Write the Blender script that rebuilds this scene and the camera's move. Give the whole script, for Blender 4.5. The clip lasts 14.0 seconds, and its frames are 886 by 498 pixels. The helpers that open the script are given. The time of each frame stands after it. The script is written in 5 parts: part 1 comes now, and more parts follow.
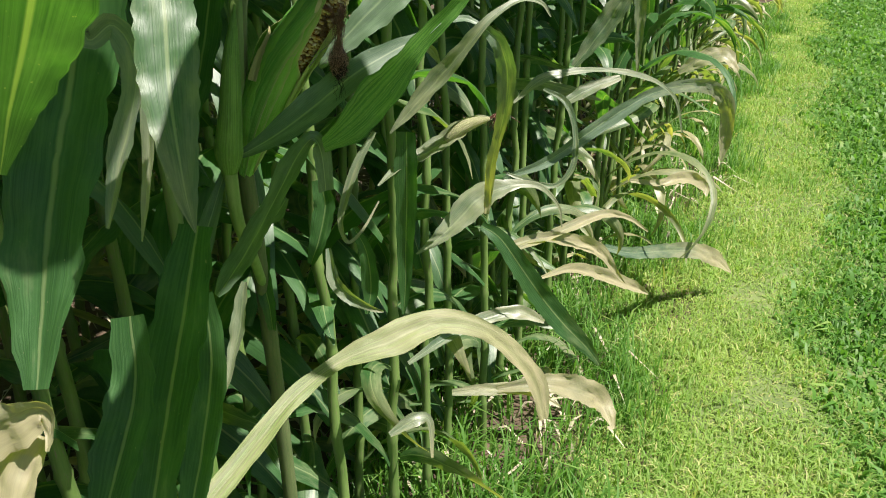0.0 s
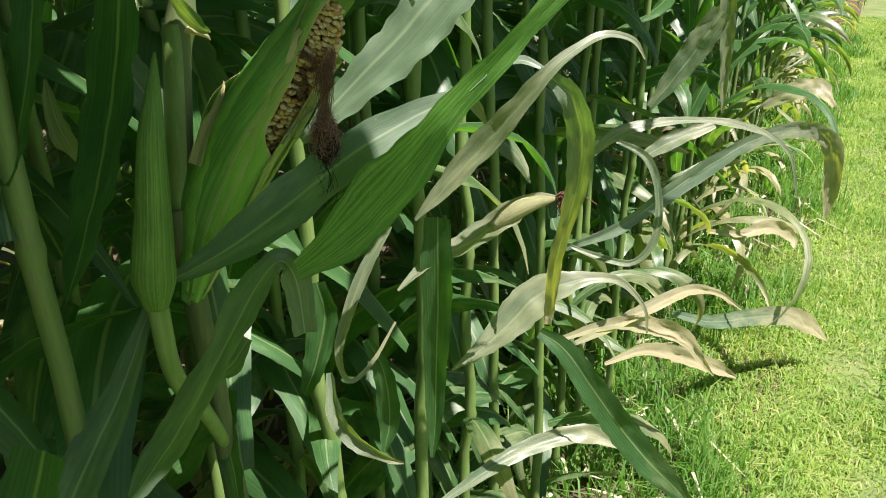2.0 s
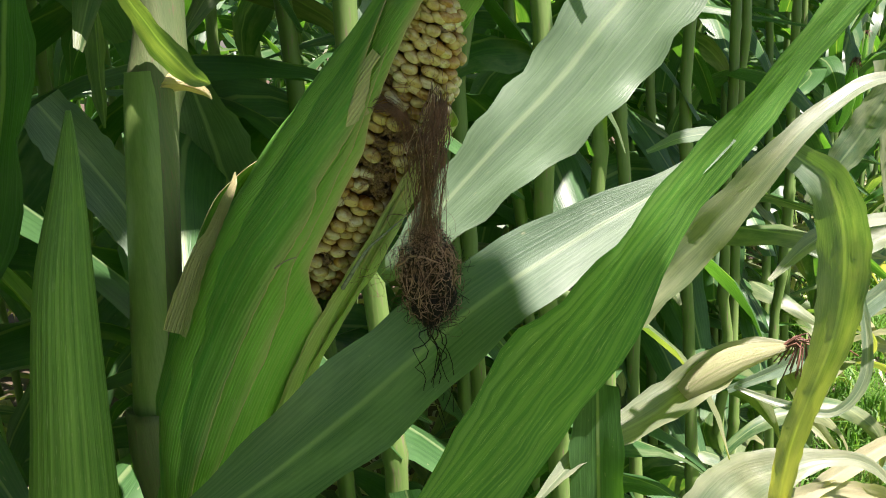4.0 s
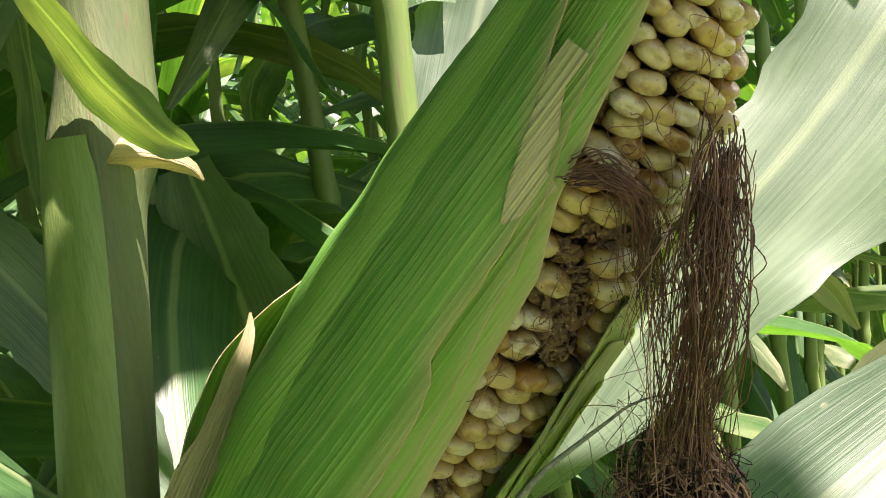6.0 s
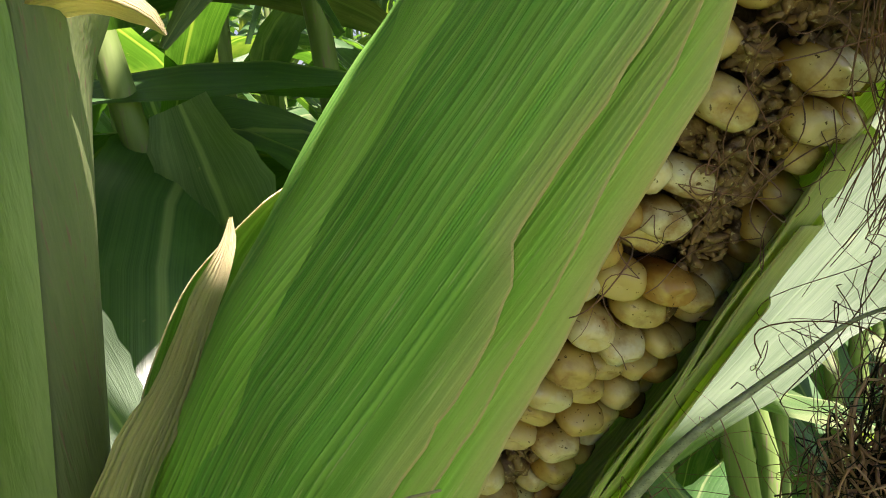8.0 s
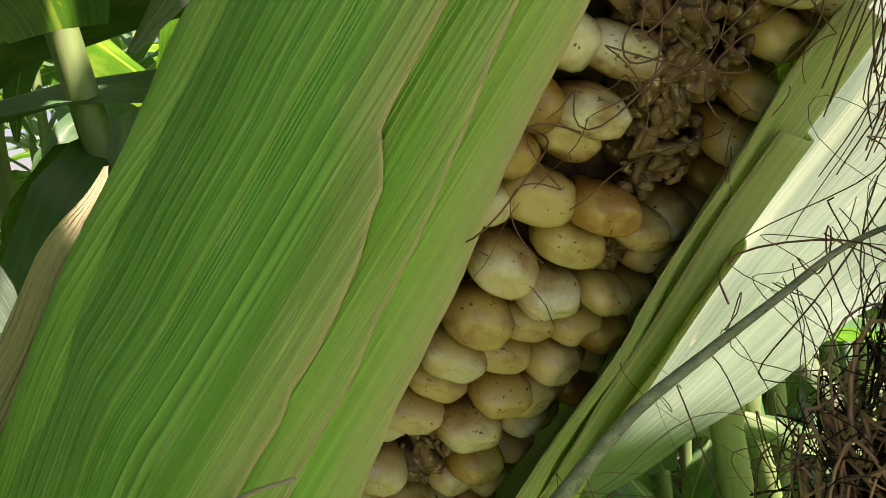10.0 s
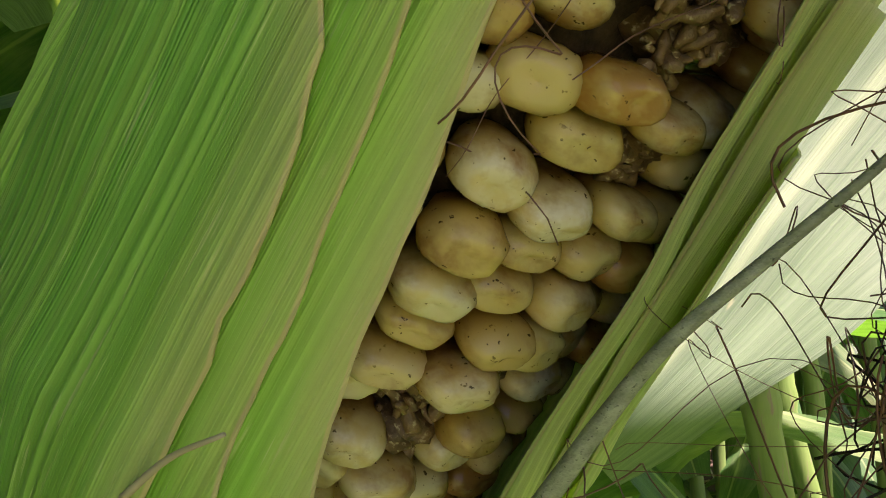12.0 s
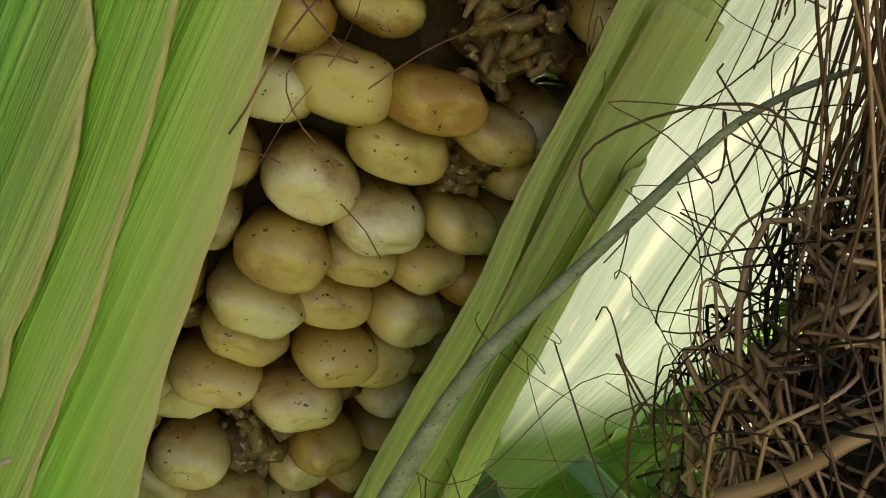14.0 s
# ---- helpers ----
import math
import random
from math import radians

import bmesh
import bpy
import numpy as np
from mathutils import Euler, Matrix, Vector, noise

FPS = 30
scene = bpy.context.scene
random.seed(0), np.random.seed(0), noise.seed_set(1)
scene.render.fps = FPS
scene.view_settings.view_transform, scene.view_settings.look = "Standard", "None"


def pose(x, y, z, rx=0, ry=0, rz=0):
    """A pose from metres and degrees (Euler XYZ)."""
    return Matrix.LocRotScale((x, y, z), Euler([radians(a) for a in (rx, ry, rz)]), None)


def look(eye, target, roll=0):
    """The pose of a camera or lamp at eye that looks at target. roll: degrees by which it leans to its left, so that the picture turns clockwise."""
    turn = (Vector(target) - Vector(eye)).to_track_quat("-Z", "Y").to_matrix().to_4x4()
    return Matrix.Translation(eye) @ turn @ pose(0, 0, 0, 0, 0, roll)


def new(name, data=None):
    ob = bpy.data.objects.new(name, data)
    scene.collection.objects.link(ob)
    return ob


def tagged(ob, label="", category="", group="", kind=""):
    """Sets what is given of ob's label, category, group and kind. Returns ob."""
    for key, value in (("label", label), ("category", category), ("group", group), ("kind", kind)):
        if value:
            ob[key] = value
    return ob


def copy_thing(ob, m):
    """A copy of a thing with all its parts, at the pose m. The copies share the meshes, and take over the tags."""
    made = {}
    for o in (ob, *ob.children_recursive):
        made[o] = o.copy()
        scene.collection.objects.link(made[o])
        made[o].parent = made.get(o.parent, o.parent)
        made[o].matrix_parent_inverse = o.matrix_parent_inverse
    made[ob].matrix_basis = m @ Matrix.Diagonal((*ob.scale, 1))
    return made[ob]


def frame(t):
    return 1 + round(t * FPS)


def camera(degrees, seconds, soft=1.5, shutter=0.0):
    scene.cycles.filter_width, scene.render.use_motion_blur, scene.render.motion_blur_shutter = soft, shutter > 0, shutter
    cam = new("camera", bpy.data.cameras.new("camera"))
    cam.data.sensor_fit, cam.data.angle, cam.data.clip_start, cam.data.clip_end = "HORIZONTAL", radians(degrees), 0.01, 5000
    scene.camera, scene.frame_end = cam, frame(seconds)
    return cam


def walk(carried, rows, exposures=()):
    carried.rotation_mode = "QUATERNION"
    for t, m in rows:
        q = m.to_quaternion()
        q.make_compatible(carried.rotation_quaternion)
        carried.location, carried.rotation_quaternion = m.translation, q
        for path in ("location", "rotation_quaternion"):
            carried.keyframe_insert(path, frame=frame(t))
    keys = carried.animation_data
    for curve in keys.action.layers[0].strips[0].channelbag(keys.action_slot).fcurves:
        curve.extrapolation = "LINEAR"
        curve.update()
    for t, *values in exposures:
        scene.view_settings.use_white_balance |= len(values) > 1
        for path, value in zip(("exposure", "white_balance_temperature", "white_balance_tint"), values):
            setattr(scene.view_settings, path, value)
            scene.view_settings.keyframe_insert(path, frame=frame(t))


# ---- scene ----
cam = camera(60.0, 14.0, 1.0)
PATH = [
    (0, (0.02420, 0.11296, 1.54819), (0.0240, 1.9318, 0.7164), -0.01),
    (0.5, (0.06938, 0.21648, 1.53791), (0.0444, 2.0433, 0.7243), -1.01),
    (1, (0.05532, 0.33273, 1.53700), (-0.0068, 2.1614, 0.7295), -0.90),
    (1.5, (0.04153, 0.42652, 1.52846), (-0.0642, 2.2587, 0.7335), -0.97),
    (2, (0.02801, 0.50414, 1.51832), (-0.0989, 2.3402, 0.7356), -0.78),
    (2.5, (0.00106, 0.59066, 1.50150), (-0.1585, 2.4275, 0.7264), -0.58),
    (3, (-0.03868, 0.70562, 1.46002), (-0.2486, 2.5696, 0.7662), -0.92),
    (3.5, (-0.04661, 0.78308, 1.44161), (-0.4231, 2.6679, 0.8885), -1.80),
    (3.7, (-0.04932, 0.80181, 1.44400), (-0.4043, 2.6967, 0.9117), -3.03),
    (5.8, (-0.11620, 0.98181, 1.44123), (-0.4468, 2.9211, 1.0808), -7.45),
    (6, (-0.12587, 0.98998, 1.43538), (-0.4753, 2.9294, 1.0938), -7.63),
    (6.5, (-0.13930, 1.00977, 1.42973), (-0.5154, 2.9452, 1.0943), -7.66),
    (7, (-0.14479, 1.02136, 1.41934), (-0.5390, 2.9540, 1.0883), -6.95),
    (7.5, (-0.13996, 1.02853, 1.40693), (-0.5518, 2.9583, 1.0810), -7.69),
    (8, (-0.14561, 1.04061, 1.40676), (-0.5410, 2.9700, 1.0585), -7.99),
    (8.5, (-0.14763, 1.04775, 1.40112), (-0.5288, 2.9790, 1.0477), -7.30),
    (10.8, (-0.13566, 1.07029, 1.38673), (-0.5627, 3.0134, 1.1816), -8.36),
    (11, (-0.13625, 1.07236, 1.38552), (-0.5806, 3.0111, 1.1759), -8.49),
    (11.5, (-0.13821, 1.07579, 1.38169), (-0.5932, 3.0123, 1.1743), -8.41),
    (12, (-0.13896, 1.07633, 1.37970), (-0.5987, 3.0101, 1.1581), -8.26),
    (12.5, (-0.13907, 1.07765, 1.37690), (-0.5878, 3.0149, 1.1636), -8.18),
    (13, (-0.13924, 1.07828, 1.37609), (-0.5790, 3.0165, 1.1524), -7.91),
    (13.5, (-0.13428, 1.08188, 1.37628), (-0.5406, 3.0252, 1.1342), -7.96),
    (14, (-0.12826, 1.08033, 1.37834), (-0.5263, 3.0289, 1.1674), -8.15),
]
EXPOSURE = [(0, 1.0, 6500, 15), (1.0, 1.09, 6500, 17), (2.5, 1.29, 6500, 20), (3.7, 1.62, 6500, 23), (6, 2.16, 6800, 37), (8.5, 2.28, 6850, 38), (11, 2.2, 7000, 45), (14, 2.36, 7000, 49)]
walk(cam, [(t, look(eye, target, roll)) for t, eye, target, roll in PATH], EXPOSURE)

# ---- daylight: a high sun ahead and to the right, clear sky ----
SUN_FROM = Vector((0.42, -0.16, 1.0)).normalized()
world = bpy.data.worlds.new("world")
scene.world = world
world.use_nodes = True
sky = world.node_tree.nodes.new("ShaderNodeTexSky")
sky.sky_type, sky.sun_disc = "NISHITA", False
sky.sun_elevation = math.asin(SUN_FROM.z)
sky.sun_rotation = math.atan2(SUN_FROM.x, SUN_FROM.y)
world.node_tree.links.new(sky.outputs[0], world.node_tree.nodes["Background"].inputs[0])
world.node_tree.nodes["Background"].inputs[1].default_value = 0.031
sun = new("sun", bpy.data.lights.new("sun", "SUN"))
sun.data.energy, sun.data.angle, sun.data.color = 5.0, radians(0.53), (1.0, 0.95, 0.86)
sun.matrix_world = look(SUN_FROM * 20, (0, 0, 0))

# ---- materials ----


class Nodes:
    """A small wrapper to write node materials briefly."""

    def __init__(self, name):
        self.mat = bpy.data.materials.new(name)
        self.mat.use_nodes = True
        self.tree = self.mat.node_tree
        self.tree.nodes.clear()

    def add(self, kind, ins=None, **props):
        n = self.tree.nodes.new(kind)
        if props.get("operation"):
            n.operation = props["operation"]
        if props.get("blend"):
            n.data_type, n.blend_type = "RGBA", props["blend"]
        if props.get("attribute"):
            n.attribute_name = props["attribute"]
        for key, value in (ins or {}).items():
            socket = n.inputs[key]
            if isinstance(value, bpy.types.NodeSocket):
                self.tree.links.new(value, socket)
            else:
                socket.default_value = value
        return n

    def math(self, op, a, b=0.0):
        return self.add("ShaderNodeMath", {0: a, 1: b}, operation=op).outputs[0]

    def noise(self, vec, scale, detail=3.0, rough=0.5):
        return self.add("ShaderNodeTexNoise", {"Vector": vec, "Scale": scale, "Detail": detail, "Roughness": rough}).outputs["Fac"]

    def ramp(self, fac, stops):
        n = self.add("ShaderNodeValToRGB", {"Fac": fac})
        while len(n.color_ramp.elements) < len(stops):
            n.color_ramp.elements.new(0.5)
        for e, (at, col) in zip(n.color_ramp.elements, stops):
            e.position, e.color = at, (*col, 1.0)
        return n.outputs[0]

    def mix(self, fac, a, b, blend="MIX"):
        n = self.add("ShaderNodeMix", blend=blend)
        for key, value in ((0, fac), (6, a), (7, b)):
            if isinstance(value, bpy.types.NodeSocket):
                self.tree.links.new(value, n.inputs[key])
            else:
                n.inputs[key].default_value = (*value, 1.0) if key else value
        return n.outputs[2]

    def stretch(self, vec, x, y, z=1.0):
        return self.add("ShaderNodeMapping", {"Vector": vec, "Scale": (x, y, z)}).outputs[0]

    def bump(self, height, strength, distance):
        return self.add("ShaderNodeBump", {"Height": height, "Strength": strength, "Distance": distance}).outputs[0]

    def end(self, shader):
        self.tree.links.new(shader, self.add("ShaderNodeOutputMaterial").inputs[0])
        return self.mat


def leafy(name, green_a, green_b, rib_colour, dry_a, dry_b, glow, through_part=0.32, rough=0.42, ribs=0.35, fine=70.0, sheen=0.12, streaks=0.0, coat=0.0, ridges=0.0, relief=0.5, comb_tone=0.4):
    """Leaf or husk: uv is (across from -1 to 1, metres along); the attribute dry tells how withered it is."""
    n = Nodes(name)
    uv = n.add("ShaderNodeUVMap").outputs[0]
    sep = n.add("ShaderNodeSeparateXYZ", {0: uv}).outputs
    own = n.add("ShaderNodeObjectInfo").outputs["Random"]
    seed = n.add("ShaderNodeVectorMath", {0: uv, 1: n.add("ShaderNodeCombineXYZ", {0: 0.0, 1: 0.0, 2: n.math("MULTIPLY", own, 37.0)}).outputs[0]}, operation="ADD").outputs[0]
    veins = n.noise(n.stretch(seed, fine * 0.35, 2.2), 1.0, 3.0, 0.6)
    fine_veins = n.noise(n.stretch(seed, fine, 3.0), 1.0, 2.0, 0.6)
    blotch = n.noise(n.stretch(seed, 1.3, 14.0), 1.0, 4.0, 0.6)
    spots = n.noise(n.stretch(seed, 9.0, 160.0), 1.0, 2.0, 0.5)
    lines = n.ramp(n.math("ADD", n.math("MULTIPLY", veins, 0.45), n.math("MULTIPLY", fine_veins, 0.55)), [(0.3, (0, 0, 0)), (0.7, (1, 1, 1))])
    green = n.mix(n.math("ADD", n.math("MULTIPLY", lines, 0.75), n.math("MULTIPLY", own, 0.25)), green_a, green_b)
    green = n.mix(n.ramp(blotch, [(0.45, (0, 0, 0)), (0.75, (0.5, 0.5, 0.5))]), green, tuple(min(1.0, 1.5 * c + 0.02) for c in green_b))
    if streaks:
        wide = n.ramp(n.noise(n.stretch(seed, fine * 0.22, 1.5, 2.0), 1.0, 1.0, 0.5), [(0.42, (0, 0, 0)), (0.62, (streaks * 0.7,) * 3)])
        green = n.mix(wide, green, (0.36, 0.58, 0.13))
        dashes = n.ramp(n.noise(n.stretch(seed, fine * 0.9, 75.0, 2.0), 1.0, 3.0, 0.7), [(0.6, (0, 0, 0)), (0.68, (streaks,) * 3)])
        green = n.mix(dashes, green, (0.56, 0.68, 0.34))
    ridge = None
    if ridges:
        swerve = n.math("MULTIPLY", n.noise(n.stretch(seed, 2.0, 9.0), 1.0, 2.0, 0.5), 0.7)
        comb = n.math("PINGPONG", n.math("ADD", n.math("MULTIPLY", sep[0], ridges), swerve), 0.5)
        ridge = n.math("MULTIPLY", n.ramp(comb, [(0.22, (0, 0, 0)), (0.47, (1, 1, 1))]), n.math("ADD", n.math("MULTIPLY", veins, 1.1), 0.1))
        green = n.mix(n.math("MULTIPLY", ridge, comb_tone), green, tuple(min(1.0, 1.35 * c + 0.03) for c in green_b))
    rib = n.ramp(n.math("ABSOLUTE", sep[0]), [(0.035, (1, 1, 1)), (0.085, (0, 0, 0))])
    green = n.mix(n.math("MULTIPLY", rib, 0.5), green, rib_colour)
    tan = n.mix(n.math("ADD", n.math("MULTIPLY", veins, 0.7), n.math("MULTIPLY", spots, 0.3)), dry_a, dry_b)
    dry = n.add("ShaderNodeAttribute", attribute="dry").outputs["Fac"]
    level = n.math("ADD", dry, n.math("MULTIPLY", n.math("SUBTRACT", blotch, 0.5), 0.75))
    gone = n.ramp(level, [(0.12, (0, 0, 0)), (0.8, (1, 1, 1))])
    colour = n.mix(gone, green, tan)
    colour = n.mix(n.ramp(spots, [(0.72, (0, 0, 0)), (0.8, (0.35, 0.35, 0.35))]), colour, dry_b)
    height = n.math("ADD", n.math("MULTIPLY", fine_veins, 0.6), n.math("MULTIPLY", veins, 0.8))
    if ridge:
        height = n.math("ADD", height, n.math("MULTIPLY", ridge, relief))
    normal = n.bump(height, ribs, 0.0012)
    front = n.add("ShaderNodeBsdfPrincipled", {"Base Color": colour, "Roughness": rough, "Normal": normal, "Specular IOR Level": 0.55, "Coat Weight": coat, "Coat Roughness": 0.36, "Sheen Weight": sheen, "Sheen Roughness": 0.45})
    back = n.add("ShaderNodeBsdfTranslucent", {"Color": n.mix(1.0, colour, glow, "MULTIPLY"), "Normal": normal})
    return n.end(n.add("ShaderNodeMixShader", {0: through_part, 1: front.outputs[0], 2: back.outputs[0]}).outputs[0])


DRY_A, DRY_B = (0.29, 0.26, 0.14), (0.49, 0.44, 0.29)
LEAF = leafy("corn_leaf", (0.033, 0.10, 0.036), (0.165, 0.230, 0.155), (0.34, 0.42, 0.27), DRY_A, DRY_B, (2.2, 2.6, 0.4), 0.32, 0.44, 0.4, 70.0, 0.12, coat=0.6, ridges=9.0, relief=0.12, comb_tone=0.15)
# darker copy of the corn leaf: deep shade inside the field put into its green
DARKENED_LEAF = leafy("darkened_leaf", (0.018, 0.072, 0.018), (0.060, 0.15, 0.045), (0.30, 0.38, 0.18), DRY_A, DRY_B, (2.2, 2.6, 0.5), 0.34, fine=40.0, sheen=0.0, coat=0.15, ridges=6.0, relief=0.2, comb_tone=0.2)
HUSK = leafy("husk", (0.125, 0.40, 0.034), (0.25, 0.57, 0.085), (0.20, 0.40, 0.06), (0.50, 0.44, 0.20), (0.66, 0.61, 0.38), (1.5, 1.5, 0.6), 0.25, 0.5, 0.5, 60.0, 0.0, 0.6, ridges=14.0, relief=0.4)

OUTER_HUSK = leafy("outer_husk", (0.060, 0.275, 0.028), (0.15, 0.45, 0.07), (0.15, 0.34, 0.05), (0.50, 0.44, 0.20), (0.66, 0.61, 0.38), (1.5, 1.5, 0.6), 0.25, 0.5, 0.5, 60.0, 0.0, 0.6, ridges=14.0, relief=0.4)
GREEN_HUSK = leafy("green_husk", (0.05, 0.17, 0.02), (0.17, 0.34, 0.055), (0.14, 0.30, 0.05), (0.50, 0.44, 0.20), (0.66, 0.61, 0.38), (1.5, 1.5, 0.6), 0.2, 0.5, 0.65, 60.0, 0.0, 0.4, ridges=6.0)

FRESH_LEAF = leafy("fresh_leaf", (0.020, 0.105, 0.012), (0.075, 0.22, 0.03), (0.20, 0.36, 0.10), DRY_A, DRY_B, (2.4, 2.8, 0.4), 0.34, 0.55, 0.3, 60.0, 0.0, 0.3, ridges=6.0, relief=0.12, comb_tone=0.12)
YELLOWING = leafy("yellowing_leaf", (0.11, 0.155, 0.055), (0.22, 0.235, 0.115), (0.36, 0.38, 0.22), DRY_A, DRY_B, (2.4, 2.8, 0.4), 0.32, 0.5, 0.4, 60.0, 0.0, 0.3, ridges=9.0, relief=0.12, comb_tone=0.15)
INNER_HUSK = leafy("inner_husk", (0.40, 0.52, 0.17), (0.66, 0.71, 0.38), (0.40, 0.50, 0.2), (0.50, 0.44, 0.20), (0.66, 0.61, 0.38), (1.4, 1.5, 0.8), 0.45, 0.5, 0.6, 50.0, 0.0, 0.5, ridges=9.0)
PAPERY = leafy("papery_husk", (0.40, 0.42, 0.20), (0.62, 0.58, 0.36), (0.6, 0.55, 0.35), (0.52, 0.44, 0.24), (0.72, 0.66, 0.46), (1.2, 1.2, 0.9), 0.3, 0.5, 0.8, 50.0, 0.0, 0.3, ridges=14.0)


def plain(name, a, b, scale, rough=0.6, relief=0.3, depth=0.002, detail=4.0, stretch=(1, 1, 1), specks=None, subsurface=0.0):
    """A surface mottled between two colours, by object coordinates."""
    n = Nodes(name)
    co = n.add("ShaderNodeTexCoord").outputs["Object"]
    own = n.add("ShaderNodeObjectInfo").outputs["Random"]
    co = n.add("ShaderNodeVectorMath", {0: n.stretch(co, *stretch), 1: n.add("ShaderNodeCombineXYZ", {0: n.math("MULTIPLY", own, 9.0)}).outputs[0]}, operation="ADD").outputs[0]
    big, small = n.noise(co, scale, detail), n.noise(co, scale * 7.3, 3.0)
    colour = n.mix(n.ramp(n.math("ADD", n.math("MULTIPLY", big, 0.7), n.math("MULTIPLY", small, 0.3)), [(0.3, (0, 0, 0)), (0.7, (1, 1, 1))]), a, b)
    if specks:
        colour = n.mix(n.ramp(small, [(0.6, (0, 0, 0)), (0.72, (1, 1, 1))]), colour, specks)
    ins = {"Base Color": colour, "Roughness": rough, "Normal": n.bump(n.math("ADD", big, n.math("MULTIPLY", small, 0.4)), relief, depth)}
    if subsurface:
        ins |= {"Subsurface Weight": subsurface, "Subsurface Radius": (0.004, 0.0025, 0.0012)}
    return n.end(n.add("ShaderNodeBsdfPrincipled", ins).outputs[0])


def kernel_material():
    n = Nodes("kernel")
    co = n.add("ShaderNodeTexCoord").outputs["Object"]
    own = n.add("ShaderNodeObjectInfo").outputs["Random"]
    seed = n.add("ShaderNodeVectorMath", {0: co, 1: n.add("ShaderNodeCombineXYZ", {0: n.math("MULTIPLY", own, 3.0), 1: own}).outputs[0]}, operation="ADD").outputs[0]
    base = n.ramp(n.math("FRACT", n.math("MULTIPLY", own, 7.0)), [(0.0, (0.54, 0.44, 0.17)), (0.22, (0.62, 0.57, 0.36)), (0.4, (0.52, 0.38, 0.13)), (0.62, (0.74, 0.71, 0.55)), (0.8, (0.57, 0.46, 0.20)), (0.9, (0.45, 0.26, 0.07)), (1.0, (0.30, 0.15, 0.045))])
    stain = n.noise(seed, 150.0, 5.0, 0.62)
    colour = n.mix(n.ramp(stain, [(0.47, (0, 0, 0)), (0.64, (0.85, 0.85, 0.85))]), base, (0.30, 0.165, 0.055))
    dots = n.noise(seed, 1300.0, 2.0, 0.6)
    colour = n.mix(n.ramp(dots, [(0.67, (0, 0, 0)), (0.71, (0.9, 0.9, 0.9))]), colour, (0.05, 0.03, 0.015))
    wash = n.noise(seed, 330.0, 3.0, 0.6)
    colour = n.mix(n.ramp(wash, [(0.38, (0.5, 0.5, 0.5)), (0.52, (0, 0, 0))]), colour, (0.58, 0.44, 0.14))
    # pale floury tops, horny yellow flanks, and the shade in the seams painted brown
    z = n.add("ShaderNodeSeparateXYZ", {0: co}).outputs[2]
    seam_shade = n.ramp(n.math("MULTIPLY", z, 130.0), [(0.35, (0.40, 0.26, 0.10)), (0.64, (0.80, 0.70, 0.46)), (0.9, (0.96, 0.96, 0.96))])
    colour = n.mix(1.0, colour, seam_shade, "MULTIPLY")
    ins = {"Base Color": colour, "Roughness": 0.22, "Subsurface Weight": 0.2, "Subsurface Radius": (0.003, 0.002, 0.001), "Normal": n.bump(stain, 0.25, 0.0006)}
    return n.end(n.add("ShaderNodeBsdfPrincipled", ins).outputs[0])


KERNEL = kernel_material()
ROTTEN = plain("rotten_kernel", (0.03, 0.017, 0.009), (0.30, 0.18, 0.075), 190.0, 0.5, 0.6, 0.001, specks=(0.50, 0.42, 0.25))
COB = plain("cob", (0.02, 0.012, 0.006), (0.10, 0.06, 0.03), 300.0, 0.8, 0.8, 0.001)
STALK = plain("stalk", (0.085, 0.165, 0.035), (0.19, 0.28, 0.085), 14.0, 0.5, 0.35, 0.0015, stretch=(4, 4, 0.4), specks=(0.20, 0.16, 0.11))
SILK = plain("silk", (0.045, 0.021, 0.015), (0.27, 0.125, 0.08), 160.0, 0.5, 0.0)
PALE_SILK = plain("pale_silk", (0.34, 0.17, 0.11), (0.60, 0.38, 0.27), 120.0, 0.5, 0.0)
SOIL = plain("soil", (0.05, 0.035, 0.022), (0.14, 0.10, 0.065), 6.0, 0.95, 1.0, 0.02, 8.0)
TURF = plain("turf", (0.085, 0.13, 0.04), (0.19, 0.24, 0.075), 3.0, 0.95, 1.0, 0.02, 8.0, specks=(0.20, 0.19, 0.09))
SHEATH = plain("sheath", (0.14, 0.255, 0.055), (0.25, 0.36, 0.11), 30.0, 0.45, 0.5, 0.0008, stretch=(6, 6, 0.5))
STEM = plain("aged_stalk", (0.075, 0.12, 0.042), (0.15, 0.185, 0.078), 40.0, 0.55, 0.5, 0.0012, stretch=(5, 5, 0.5), specks=(0.16, 0.10, 0.07))
STRAW = plain("litter", (0.30, 0.25, 0.16), (0.55, 0.50, 0.38), 12.0, 0.7, 0.3)


